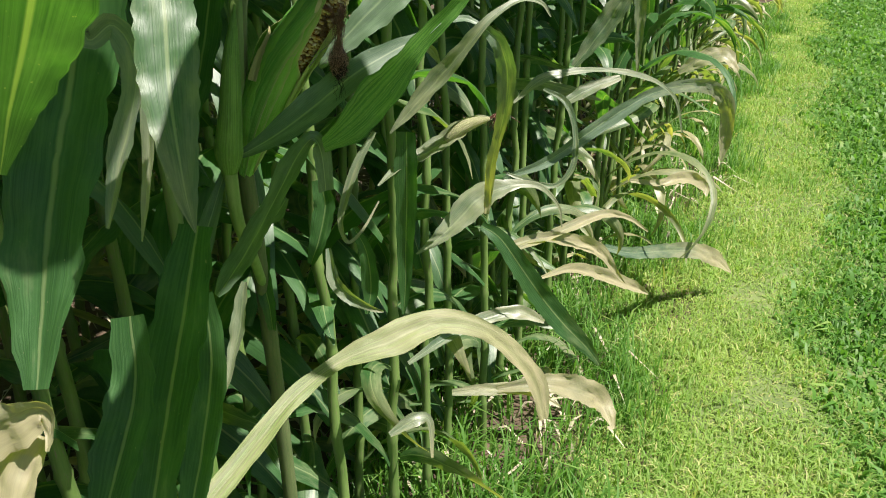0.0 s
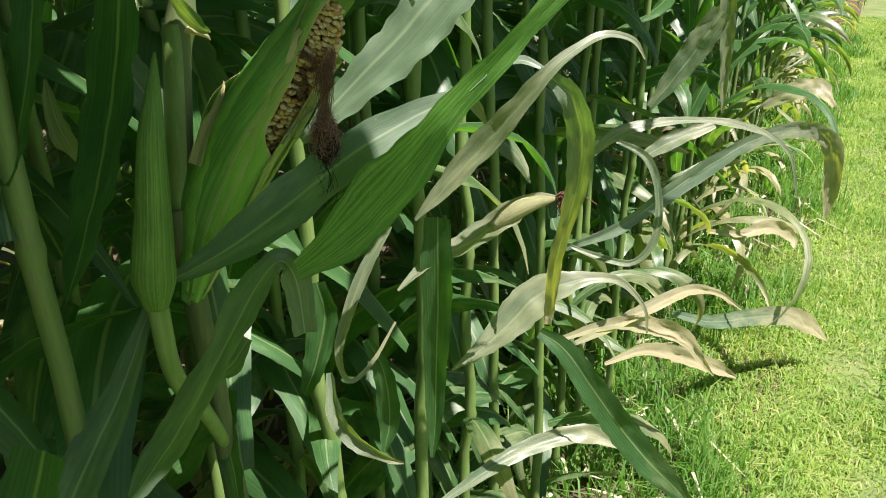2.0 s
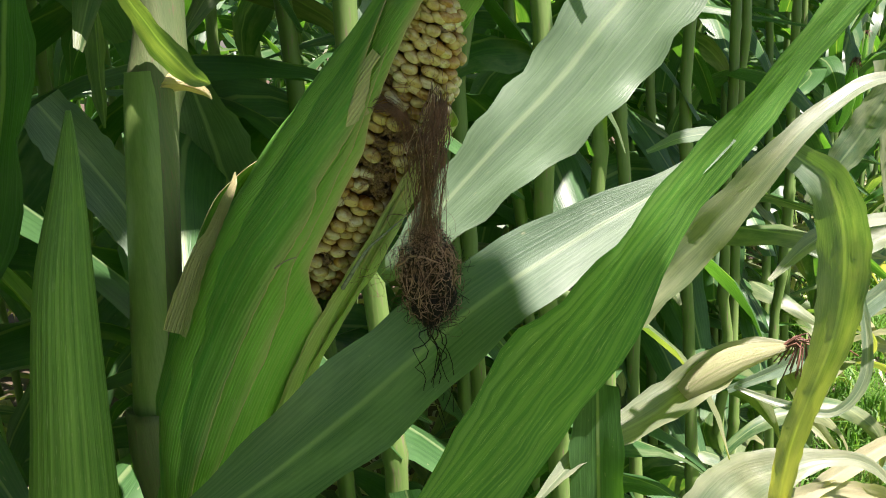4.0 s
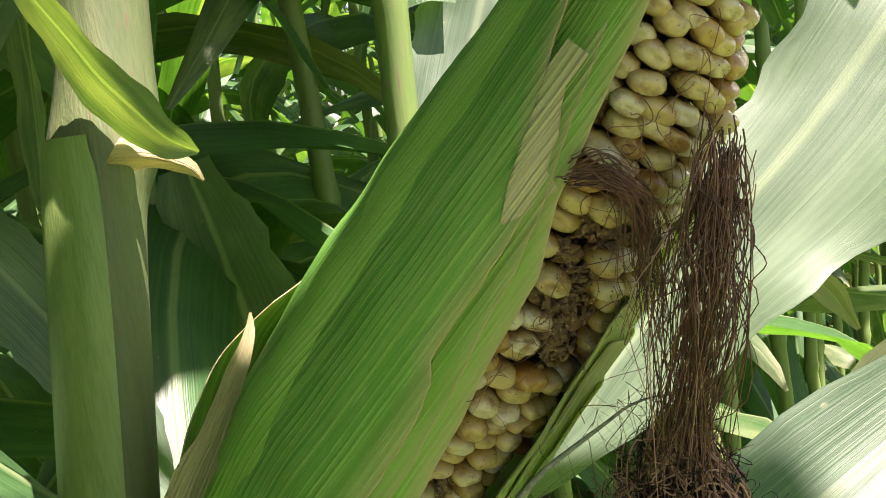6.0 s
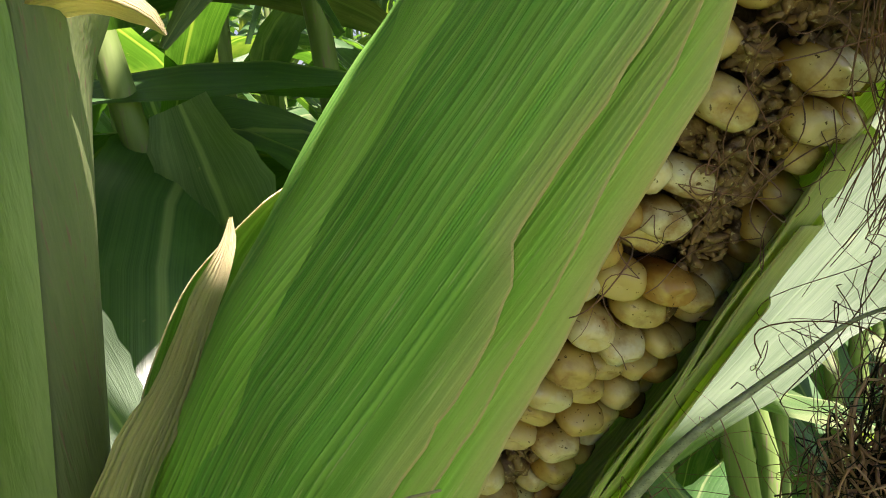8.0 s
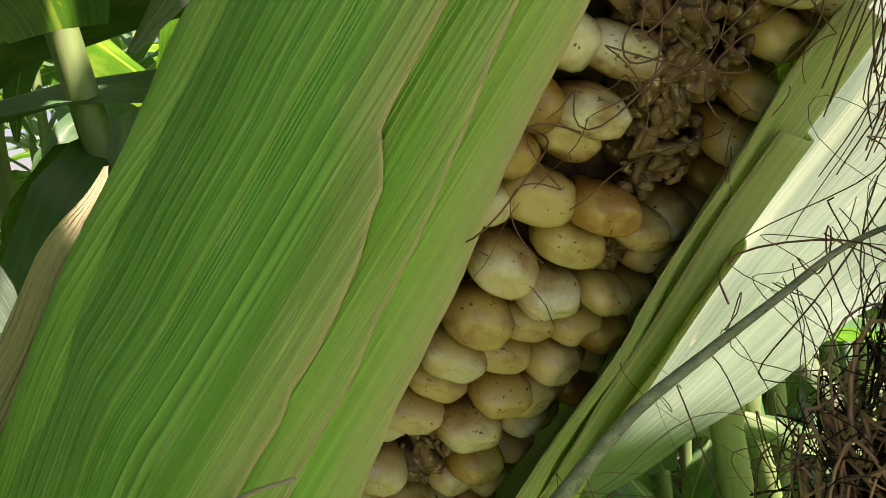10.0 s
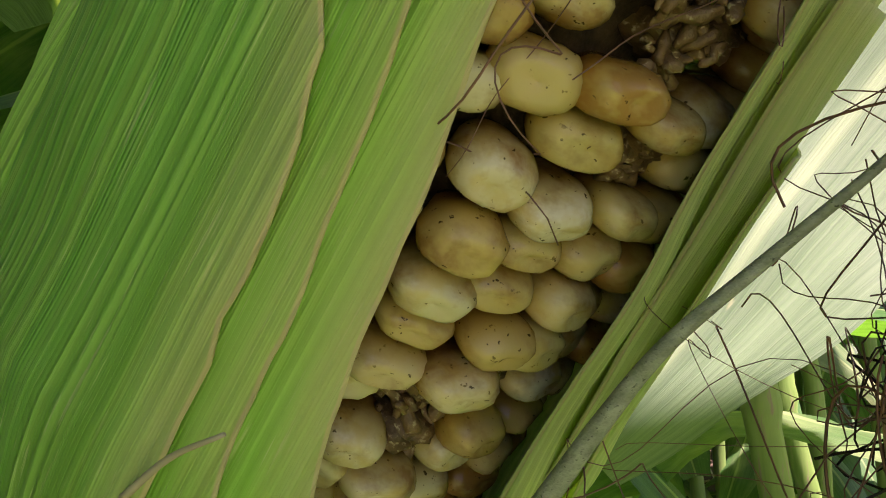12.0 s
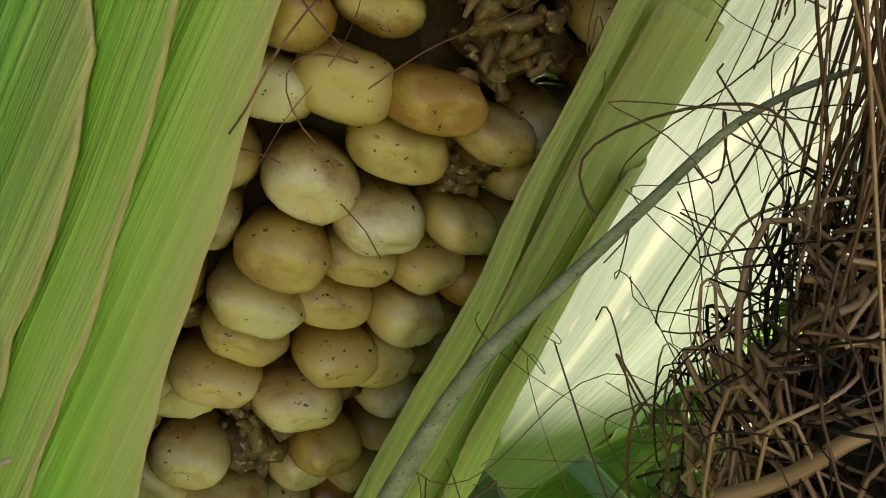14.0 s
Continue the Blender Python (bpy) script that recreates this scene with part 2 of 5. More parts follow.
def grass_material(name, a, b, tip):
    n = Nodes(name)
    isle = n.add("ShaderNodeNewGeometry").outputs["Random Per Island"]
    co = n.add("ShaderNodeTexCoord").outputs["Object"]
    patch = n.ramp(n.math("ADD", n.math("MULTIPLY", n.noise(co, 1.3, 3.0), 0.65), n.math("MULTIPLY", n.noise(co, 7.0, 3.0), 0.35)), [(0.36, (0, 0, 0)), (0.64, (1, 1, 1))])
    colour = n.mix(n.math("ADD", n.math("MULTIPLY", isle, 0.4), n.math("MULTIPLY", patch, 0.6)), a, b)
    colour = n.mix(n.ramp(isle, [(0.8, (0, 0, 0)), (0.97, (1, 1, 1))]), colour, tip)
    front = n.add("ShaderNodeBsdfPrincipled", {"Base Color": colour, "Roughness": 0.5, "Specular IOR Level": 0.3})
    back = n.add("ShaderNodeBsdfTranslucent", {"Color": n.mix(1.0, colour, (1.5, 1.6, 0.7), "MULTIPLY")})
    return n.end(n.add("ShaderNodeMixShader", {0: 0.4, 1: front.outputs[0], 2: back.outputs[0]}).outputs[0])


GRASS = grass_material("grass", (0.115, 0.27, 0.042), (0.34, 0.45, 0.12), (0.50, 0.48, 0.23))
CLOVER = grass_material("clover", (0.07, 0.19, 0.03), (0.15, 0.31, 0.06), (0.25, 0.38, 0.10))


# ---- ways to build ----


def mesh_of(name, verts, faces, mat, uv=None, dry=None, smooth=True):
    me = bpy.data.meshes.new(name)
    me.from_pydata([tuple(v) for v in verts], [], faces)
    me.materials.append(mat)
    if uv is not None:
        layer = me.uv_layers.new(name="uv")
        at = np.empty(len(me.loops), dtype=np.int32)
        me.loops.foreach_get("vertex_index", at)
        layer.data.foreach_set("uv", np.asarray(uv, dtype=np.float32)[at].ravel())
    if dry is not None:
        me.attributes.new("dry", "FLOAT", "POINT").data.foreach_set("value", np.asarray(dry, dtype=np.float32))
    if smooth:
        me.polygons.foreach_set("use_smooth", np.ones(len(me.polygons), dtype=bool))
    return me


def part(name, me, parent, label="", placed=False):
    """A mesh under its thing; placed: its points are already in the world."""
    ob = new(name, me)
    ob.parent = parent
    ob.matrix_parent_inverse = parent.matrix_basis.inverted() if placed else Matrix()
    return tagged(ob, label)


def smooth_path(points, n):
    """n + 1 points on a curve through the given rows (any width), by Catmull and Rom."""
    p = np.asarray(points, dtype=float)
    p = np.vstack([2 * p[0] - p[1], p, 2 * p[-1] - p[-2]])
    out = []
    for t in np.linspace(0, len(points) - 1, n + 1):
        k = min(int(t), len(points) - 2)
        u = t - k
        a, b, c, d = p[k : k + 4]
        out.append(0.5 * (2 * b + (c - a) * u + (2 * a - 5 * b + 4 * c - d) * u * u + (3 * b - a - 3 * c + d) * u**3))
    return np.array(out)


def ribbon(name, mid, side, width, mat, fold=0.12, wave=0.06, rib=0.0, dry=(0.0, 0.0), seed=0, across=6):
    """A leaf blade about the midrib mid, with unit vectors side across it."""
    rng = np.random.default_rng(seed)
    n = len(mid)
    along = np.gradient(mid, axis=0)
    along /= np.linalg.norm(along, axis=1)[:, None] + 1e-9
    side = side - (side * along).sum(1)[:, None] * along
    side /= np.linalg.norm(side, axis=1)[:, None] + 1e-9
    normal = np.cross(side, along)
    length = np.r_[0, np.cumsum(np.linalg.norm(np.diff(mid, axis=0), axis=1))]
    phase, beat = rng.uniform(0, 6.3, 2), rng.uniform(9, 17, 2) / max(length[-1], 0.15)
    verts, uv, dried = [], [], []
    for j in range(across + 1):
        u = 2 * j / across - 1
        ripple = wave * np.sin(length * beat[int(j > across / 2)] * 2 + phase[int(j > across / 2)]) * abs(u) ** 2
        ragged = 1 + 0.05 * np.sin(length * beat[0] * 5.3 + u * 3 + phase[1]) * (abs(u) == 1)
        crumple = np.array([noise.noise((x * 38, u * 2.2, seed * 0.7)) + 0.6 * noise.noise((x * 90, u * 4, seed)) for x in length])
        k = length / length[-1]
        withered = dry[0] + (dry[1] - dry[0]) * k
        lift = (fold * abs(u) + ripple + crumple * (0.03 + 0.2 * withered)) * width
        verts.append(mid + side * (u * ragged * width / 2)[:, None] + normal * lift[:, None])
        uv.append(np.c_[np.full(n, u - rib), length + seed * 0.37])
        k = length / length[-1]
        dried.append(dry[0] + (dry[1] - dry[0]) * k**2 + 0.12 * abs(u) * max(dry) * k)
    m = across + 1
    verts, uv, dried = (np.stack(x, 1).reshape(n * m, -1) for x in (verts, uv, dried))
    faces = [(i * m + j, i * m + j + 1, (i + 1) * m + j + 1, (i + 1) * m + j) for i in range(n - 1) for j in range(across)]
    return mesh_of(name, verts, faces, mat, uv, dried.ravel())


def tube(points, radius, sides=8, caps=True):
    """Vertices and faces of a round rod along points, with a radius for each."""
    points = np.asarray(points, dtype=float)
    n = len(points)
    radius = np.broadcast_to(radius, n)
    along = np.gradient(points, axis=0)
    along /= np.linalg.norm(along, axis=1)[:, None] + 1e-12
    ref = np.array([0.3, 0.9, 0.1]) if abs(along[0][1]) < 0.8 else np.array([0.9, 0.1, 0.3])
    a = np.cross(along, ref)
    a /= np.linalg.norm(a, axis=1)[:, None] + 1e-12
    b = np.cross(along, a)
    turn = np.linspace(0, 2 * np.pi, sides, endpoint=False)
    verts = points[:, None] + radius[:, None, None] * (np.cos(turn)[None, :, None] * a[:, None] + np.sin(turn)[None, :, None] * b[:, None])
    faces = [(i * sides + j, i * sides + (j + 1) % sides, (i + 1) * sides + (j + 1) % sides, (i + 1) * sides + j) for i in range(n - 1) for j in range(sides)]
    if caps:
        faces += [tuple(range(sides))[::-1], tuple(range((n - 1) * sides, n * sides))]
    return verts.reshape(-1, 3), faces


def joined(pieces):
    verts, faces, at = [], [], 0
    for v, f in pieces:
        verts.append(v)
        faces += [tuple(i + at for i in face) for face in f]
        at += len(v)
    return np.vstack(verts), faces


# ---- the ground: bare soil under the corn, a mown strip beside it ----
ROW0, AHEAD, ASIDE = np.array([-0.25, 1.19]), np.array([0.407, 0.913]), np.array([0.913, -0.407])


def on_ground(along, aside, z=0.0):
    x, y = ROW0 + AHEAD * along + ASIDE * aside
    return np.array([x, y, z])


def ground():
    cuts = np.r_[-400, -60, -12, np.linspace(-4, 6, 41), 12, 60, 400]
    runs = np.r_[-400, -60, -10, np.linspace(-3, 16, 60), 40, 120, 400]
    verts = []
    for l in runs:
        for m in cuts:
            near = abs(l) < 30 and abs(m) < 10
            z = 0.025 * noise.noise((l * 2.1, m * 3.3, 0)) + 0.012 * noise.noise((l * 7, m * 7, 3)) if near else 0.0
            verts.append(on_ground(l, m, z + (0.02 if near and m > 0.3 else 0)))
    w = len(cuts)
    faces = [(i * w + j, i * w + j + 1, (i + 1) * w + j + 1, (i + 1) * w + j) for i in range(len(runs) - 1) for j in range(w - 1)]
    me = mesh_of("ground", verts, faces, SOIL)
    me.materials.append(TURF)
    mown = [int(cuts[j] >= 0.29) for _ in range(len(runs) - 1) for j in range(w - 1)]
    me.polygons.foreach_set("material_index", mown)
    ob = new("ground", me)
    return tagged(ob, "dark field soil under the corn, green turf beside it", "ground", kind="structure")


ground()


def blades(name, count, along, aside, height, width, mat, seed, lean=0.7, clump=0.0, thin=0.0):
    """Loose grass blades as one mesh: each is a bent, tapering strip. thin: how far the crowd thins out with distance."""
    rng = np.random.default_rng(seed)
    k = rng.uniform(0, 1, count) ** (1 + thin)
    l = along[0] + (along[1] - along[0]) * k
    m = rng.uniform(*aside, count)
    if clump:
        centres = np.c_[rng.uniform(*along, 60), rng.uniform(*aside, 60)]
        pick = rng.integers(0, 60, count)
        l, m = centres[pick, 0] + rng.normal(0, clump, count), centres[pick, 1] + rng.normal(0, clump * 0.6, count)
    m = np.maximum(m, aside[0] - 0.12 + 0.08 * np.sin(l * 5.1) + 0.05 * np.sin(l * 13.7))
    m = m + 0.11 * np.sin(l * 1.9 + 0.6) + 0.06 * np.sin(l * 5.3) + rng.normal(0, 0.05, count)
    h = rng.uniform(*height, count) * (0.85 + 0.3 * np.sin(l * 9.1 + m * 4) * np.sin(m * 11 + l * 3) + 0.25 * rng.uniform(0, 1, count))
    w = rng.uniform(*width, count) * (1 + 0.13 * np.maximum(l - 2, 0))
    turn, bend = rng.uniform(0, 6.283, count), rng.uniform(0.15, lean, count)
    foot = np.c_[ROW0 + l[:, None] * AHEAD + m[:, None] * ASIDE, np.full(count, 0.012)]
    way, across = np.c_[np.cos(turn), np.sin(turn), 0 * turn], np.c_[-np.sin(turn), np.cos(turn), 0 * turn]
    up = np.array([0, 0, 1.0])
    mid = foot + way * (h * bend * 0.35)[:, None] + up * (h * 0.62)[:, None]
    top = foot + way * (h * bend)[:, None] + up * (h * (1 - 0.45 * bend))[:, None]
    verts = np.stack([foot - across * w[:, None] / 2, foot + across * w[:, None] / 2, mid + across * w[:, None] * 0.4, mid - across * w[:, None] * 0.4, top], 1).reshape(-1, 3)
    base = np.arange(count)[:, None] * 5
    me = bpy.data.meshes.new(name)
    quads, tris = base + [0, 1, 2, 3], base + [3, 2, 4]
    me.vertices.add(len(verts))
    me.vertices.foreach_set("co", verts.astype(np.float32).ravel())
    loops = np.concatenate([quads, tris], 1).ravel().astype(np.int32)
    me.loops.add(len(loops))
    me.loops.foreach_set("vertex_index", loops)
    me.polygons.add(2 * count)
    me.polygons.foreach_set("loop_start", (np.arange(count)[:, None] * 7 + [0, 4]).ravel().astype(np.int32))
    me.update(calc_edges=True)
    me.materials.append(mat)
    return new(name, me)


tagged(blades("grass", 110000, (0.3, 14), (0.30, 1.12), (0.022, 0.060), (0.003, 0.006), GRASS, 1, 1.5, thin=0.7), "short sunlit yellow-green mown grass strip", "grass", kind="stuff")
tagged(blades("clover", 90000, (0.3, 14), (1.0, 2.8), (0.025, 0.07), (0.006, 0.013), CLOVER, 2, 1.3, thin=0.7), "low darker green clover and grass", "grass", kind="stuff")
tagged(blades("weeds", 14000, (0.5, 12), (0.16, 0.42), (0.06, 0.17), (0.003, 0.006), CLOVER, 3, 0.9, 0.13), "tufts of taller green grass along the corn", "weeds", kind="stuff")
tagged(blades("grass", 26000, (-3, 0.4), (0.30, 1.12), (0.025, 0.065), (0.004, 0.008), GRASS, 7, 1.5), "short sunlit yellow-green mown grass strip", "grass", kind="stuff")
tagged(blades("clover", 50000, (-3, 14), (1.0, 7), (0.04, 0.10), (0.012, 0.024), CLOVER, 8, 1.3), "low darker green clover and grass", "grass", kind="stuff")
tagged(blades("undergrowth", 15000, (-0.4, 7), (-0.28, 0.24), (0.06, 0.24), (0.004, 0.009), CLOVER, 6, 0.9, 0.16), "low green weeds among the corn stalks", "weeds", kind="stuff")
tagged(blades("litter", 5000, (-2, 10), (-2.4, 0.3), (0.05, 0.16), (0.008, 0.02), STRAW, 4, 1.8), "pale dry leaf litter on the soil", "litter", kind="stuff")

# ---- corn plants ----


def stalk_mesh(height, radius, seed, lean=(0.0, 0.0)):
    """A jointed stalk: slightly zigzag joints with swollen nodes."""
    rng = np.random.default_rng(seed)
    pts, rad, z = [], [], -0.03
    step = rng.uniform(0.15, 0.19)
    while z < height:
        k = z / height
        r = radius * (1 - 0.45 * k)
        off = rng.normal(0, 0.004, 2)
        for dz, f in ((0, 1.0), (0.012, 1.18), (0.024, 1.0), (step * 0.55, 0.93)):
            pts.append((off[0] + lean[0] * (z + dz), off[1] + lean[1] * (z + dz), z + dz))
            rad.append(r * f)
        z += step
    v, f = tube(pts, rad, 12)
    return mesh_of("stalk", v, f, STALK)


def arched(height, turn, length, rise, droop, width, seed, dry, roll=0.0, mat=None, base_r=0.012, n=16, tip_twist=0.0):
    """A leaf that leaves the stalk at that height, rises at an angle and droops over."""
    rng = np.random.default_rng(seed)
    k = np.linspace(0, 1, n + 1)
    pitch = np.radians(rise) - np.radians(droop) * k**1.3
    flat, up = np.cos(pitch), np.sin(pitch)
    step = length / n
    r = base_r + np.r_[0, np.cumsum(flat[:-1] * step)]
    z = height + np.r_[0, np.cumsum(up[:-1] * step)]
    swing = turn + 0.5 * rng.normal() * k**2
    mid = np.c_[r * np.cos(swing), r * np.sin(swing), z]
    side = np.c_[-np.sin(swing), np.cos(swing), 0 * k]
    normal = np.cross(side, np.gradient(mid, axis=0))
    normal /= np.linalg.norm(normal, axis=1)[:, None]
    a = np.radians(roll) + np.radians(tip_twist) * k**1.5
    side = side * np.cos(a)[:, None] + normal * np.sin(a)[:, None]
    wide = width * np.clip(0.45 + 1.6 * k, 0, 1) * np.clip((1 - k) * 2.2, 0.02, 1) ** 0.75
    return ribbon("leaf", mid, side, wide, mat or DARKENED_LEAF, 0.16, 0.07, 0.0, dry, seed, across=4)


def corn_plant(seed, m, height=2.3, side_turn=None, lowest=0.12, leaves=14, ear=False, reach=1.0, fresh=False):
    rng = np.random.default_rng(seed)
    plant = new("corn_plant")
    tagged(plant, "tall green corn plant with arching leaves in a field row", "corn plant", "corn plants in rows", "")
    plant.empty_display_size = 0.1
    part("stalk", stalk_mesh(height, rng.uniform(0.011, 0.014), seed, rng.normal(0, 0.012, 2)), plant)
    turn = rng.uniform(0, 6.283) if side_turn is None else side_turn
    for k in range(leaves):
        h = lowest + (height * 0.93 - lowest) * k / (leaves - 1)
        low = max(0.0, 1 - k / 4.0) * (0.25 if fresh else 1.0)
        withered = (0.55 * low + rng.uniform(0, 0.12), min(1.0, low * 0.7 + rng.uniform(0, 0.5) ** 2 * 2))
        length = rng.uniform(0.55, 0.85) * (0.75 if k in (0, leaves - 1) else 1) * reach
        rise, droop = rng.uniform(48, 74) - 18 * low, rng.uniform(95, 160) + 20 * low
        me = arched(h, turn + math.pi * (k % 2) + rng.normal(0, 0.35), length, rise, droop, rng.uniform(0.062, 0.095) * (1 - 0.45 * low), seed * 31 + k, withered, rng.normal(0, 12), tip_twist=rng.normal(0, 45))
        part("leaf", me, plant)
    if ear:
        a = turn + rng.normal(0, 0.4)
        way = np.array([math.cos(a) * 0.45, math.sin(a) * 0.45, 0.9])
        foot = np.array([0.012 * math.cos(a), 0.012 * math.sin(a), height * 0.52])
        small_ear(plant, foot, way, 0.21, 0.027, seed)
    plant.matrix_basis = m
    return plant


def small_ear(plant, foot, way, length, radius, seed, mat=None):
    """A closed ear: a husk of overlapping leaves, and a tuft of dry silk at its tip."""
    rng = np.random.default_rng(seed)
    way = np.asarray(way) / np.linalg.norm(way)
    k = np.linspace(0, 1, 15)
    bow = np.cross(way, [0.3, 0.8, 0.1]) * 0.01
    pts = np.asarray(foot) + k[:, None] * length * way + np.sin(k * 3.14)[:, None] * bow
    rad = radius * np.sin(np.clip(k * 0.88 + 0.12, 0, 1) * math.pi) ** 0.7 * (1 - 0.35 * k) + 0.002
    v, f = tube(pts, rad, 20)
    turn = np.tile(np.linspace(-3, 3, 20), 15)
    body = part("ear", mesh_of("ear", v, f, mat or HUSK, np.c_[turn, np.repeat(k * length, 20)], np.full(len(v), 0.05)), plant, "closed yellowing ear of corn in its husk" if mat else "closed green ear of corn in its husk")
    hairs = []
    for _ in range(26):
        d = rng.normal(0, 1, 3) * [0.6, 0.6, 0.4]
        hairs.append(tube(smooth_path([pts[-1] - way * 0.01, pts[-1] + way * 0.012 + d * 0.006, pts[-1] + way * 0.012 + d * 0.018 + [0, 0, -0.02]], 5), 0.0006, 3))
    v, f = joined(hairs)
    part("silk", mesh_of("silk", v, f, SILK), body, "dry brown silk")


# plants of the outermost row that the camera passes: their leaves follow one by one
NEAR = {}


def bent_stalk(plant):
    """The stalk of the ear plant leans a little at the height of its ear."""
    line = smooth_path([(-0.25, 1.19, -0.03), (-0.25, 1.186, 0.5), (-0.252, 1.17, 0.9), (-0.256, 1.142, 1.25), (-0.254, 1.147, 1.29), (-0.247, 1.168, 1.415), (-0.2395, 1.178, 1.473), (-0.228, 1.19, 1.7), (-0.22, 1.2, 2.25)], 90)
    z = line[:, 2]
    joint = np.abs(((z - 1.262) / 0.178 + 0.5) % 1 - 0.5) * 0.178
    rad = 0.0128 * (1 - 0.12 * z / 2.2) * (1 + 0.16 * np.exp(-((joint / 0.012) ** 2)))
    v, f = tube(line - np.array(plant.matrix_basis.translation), rad, 20)
    return mesh_of("stalk", v, f, STEM)


def near_plant(k, along, aside=0.0, height=2.3, radius=0.0125):
    plant = new("corn_plant")
    tagged(plant, "tall corn plant at the field edge, lower leaves withering", "corn plant", "corn plants in rows")
    plant.matrix_basis = Matrix.Translation(on_ground(along, aside))
    plant.empty_display_size = 0.1
    rng = np.random.default_rng(900 + k)
    me = stalk_mesh(height, radius, 500 + k, rng.normal(0, 0.015, 2)) if k else bent_stalk(plant)
    part("stalk", me, plant)
    inward = math.atan2(-ASIDE[1], -ASIDE[0])
    for j in range(11):
        h = 0.2 + 0.185 * j
        me = arched(h, inward + rng.uniform(-1.25, 1.25), rng.uniform(0.5, 0.75), rng.uniform(45, 75), rng.uniform(100, 165), rng.uniform(0.06, 0.085), 3000 + 40 * k + j, (0.15 * (j < 2), rng.uniform(0, 0.3)), rng.normal(0, 15), tip_twist=rng.normal(0, 50))
        part("leaf", me, plant)
    for j in range(3):
        h = rng.uniform(0.12, 0.7)
        me = arched(h, rng.uniform(0, 6.28), rng.uniform(0.22, 0.42), rng.uniform(10, 50), rng.uniform(110, 150), rng.uniform(0.03, 0.05), 5000 + 40 * k + j, (0.15, 0.7), rng.normal(0, 25), tip_twist=rng.normal(0, 80))
        part("leaf", me, plant)
    for j in range(5 if k < 0 else 3 if k > 3 else 0):
        # upper leaves that arch out over the field edge, added to shade what is below
        h = 1.6 + 0.1 * j
        out = inward + math.pi + rng.uniform(-0.7, 0.7)
        if (k, j) in ((-3, 1), (-2, 0), (-2, 2), (-1, 0), (-1, 1), (-1, 2)):
            continue
        me = arched(h, out, rng.uniform(0.6, 0.8), rng.uniform(38, 58), rng.uniform(55, 85), rng.uniform(0.08, 0.1), 7000 + 40 * k + j, (0.0, 0.1), rng.normal(0, 10))
        part("leaf", me, plant)
    NEAR[k] = plant
    return plant


for k in range(-3, 11):
    if k:
        near_plant(k, k * 0.19 + 0.03 * math.sin(k * 2.3), 0.03 * math.sin(k * 4.1))
near_plant(0, 0.0, radius=0.0115)
tagged(NEAR[0], "corn plant bearing a large ear with a torn husk", "corn plant")


def tall_filler():
    """Plants standing close behind the outermost row."""
    rng = np.random.default_rng(5)
    inward = math.atan2(-ASIDE[1], -ASIDE[0])
    for j in range(20):
        m = Matrix.Translation(on_ground(-0.75 + 0.15 * j + rng.normal(0, 0.02), -0.17 + rng.normal(0, 0.04)))
        corn_plant(700 + j, m, 2.3, side_turn=inward + rng.uniform(-0.9, 0.9) + (math.pi / 2), leaves=16, reach=0.38 if 2 <= j <= 6 else 0.62, fresh=True)


tall_filler()


def blade(stations, tilt, plant=0, rib=0.0, fold=0.12, wave=0.05, dry=(0.0, 0.05), mat=None, level=False, darkened=False):
    """One leaf of a near plant through stations (x, y, z, width), turned about its midrib by tilt degrees."""
    owner = NEAR[plant]
    n = 5 * len(stations)
    rows = smooth_path(stations, n)
    mid, width = rows[:, :3], np.maximum(0.9 * rows[:, 3], 0.001)
    along = np.gradient(mid, axis=0)
    along /= np.linalg.norm(along, axis=1)[:, None]
    side = np.cross((0.0, 0.9, -0.4), along)
    side /= np.linalg.norm(side, axis=1)[:, None] + 1e-9
    if level:
        side = np.cross((0.0, 0.0, 1.0), along)
    other = np.cross(along, side)
    a = radians(tilt)
    # the flag swaps in the leaf copy that has shade in its colour
    me = ribbon("leaf", mid, side * math.cos(a) + other * math.sin(a), width, DARKENED_LEAF if darkened else mat or LEAF, fold, wave, rib, dry, len(bpy.data.objects), 8)
    return part("leaf", me, owner, placed=True)


def shade_leaf(plant, rows):
    """An unseen level leaf added near the top of a plant to shade what lies below, given as rows (along the row,
    aside, height, width).
    """
    return blade([(*on_ground(l, m, z), w) for l, m, z, w in rows], 0, plant=plant, level=True)


shade_leaf(1, [(0.19, 0, 1.95, 0.05), (0.22, 0.12, 2.08, 0.1), (0.35, 0.2, 2.12, 0.14), (0.52, 0.22, 2.1, 0.14), (0.68, 0.22, 2.05, 0.1), (0.78, 0.22, 2.0, 0.02)])
shade_leaf(2, [(0.38, 0, 2.0, 0.05), (0.3, 0.12, 2.15, 0.1), (0.15, 0.21, 2.2, 0.14), (-0.02, 0.23, 2.18, 0.13), (-0.15, 0.24, 2.1, 0.02)])
shade_leaf(0, [(0, 0, 2.05, 0.05), (0.1, 0.05, 2.2, 0.1), (0.25, 0.08, 2.25, 0.14), (0.45, 0.08, 2.2, 0.12), (0.55, 0.08, 2.15, 0.02)])
shade_leaf(-1, [(-0.19, 0, 1.95, 0.05), (-0.2, 0.2, 2.1, 0.09), (-0.14, 0.36, 2.14, 0.12), (-0.1, 0.4, 2.14, 0.13), (-0.04, 0.392, 2.14, 0.14), (-0.022, 0.388, 2.14, 0.13), (-0.002, 0.385, 2.13, 0.12), (0.004, 0.385, 2.13, 0.02)])
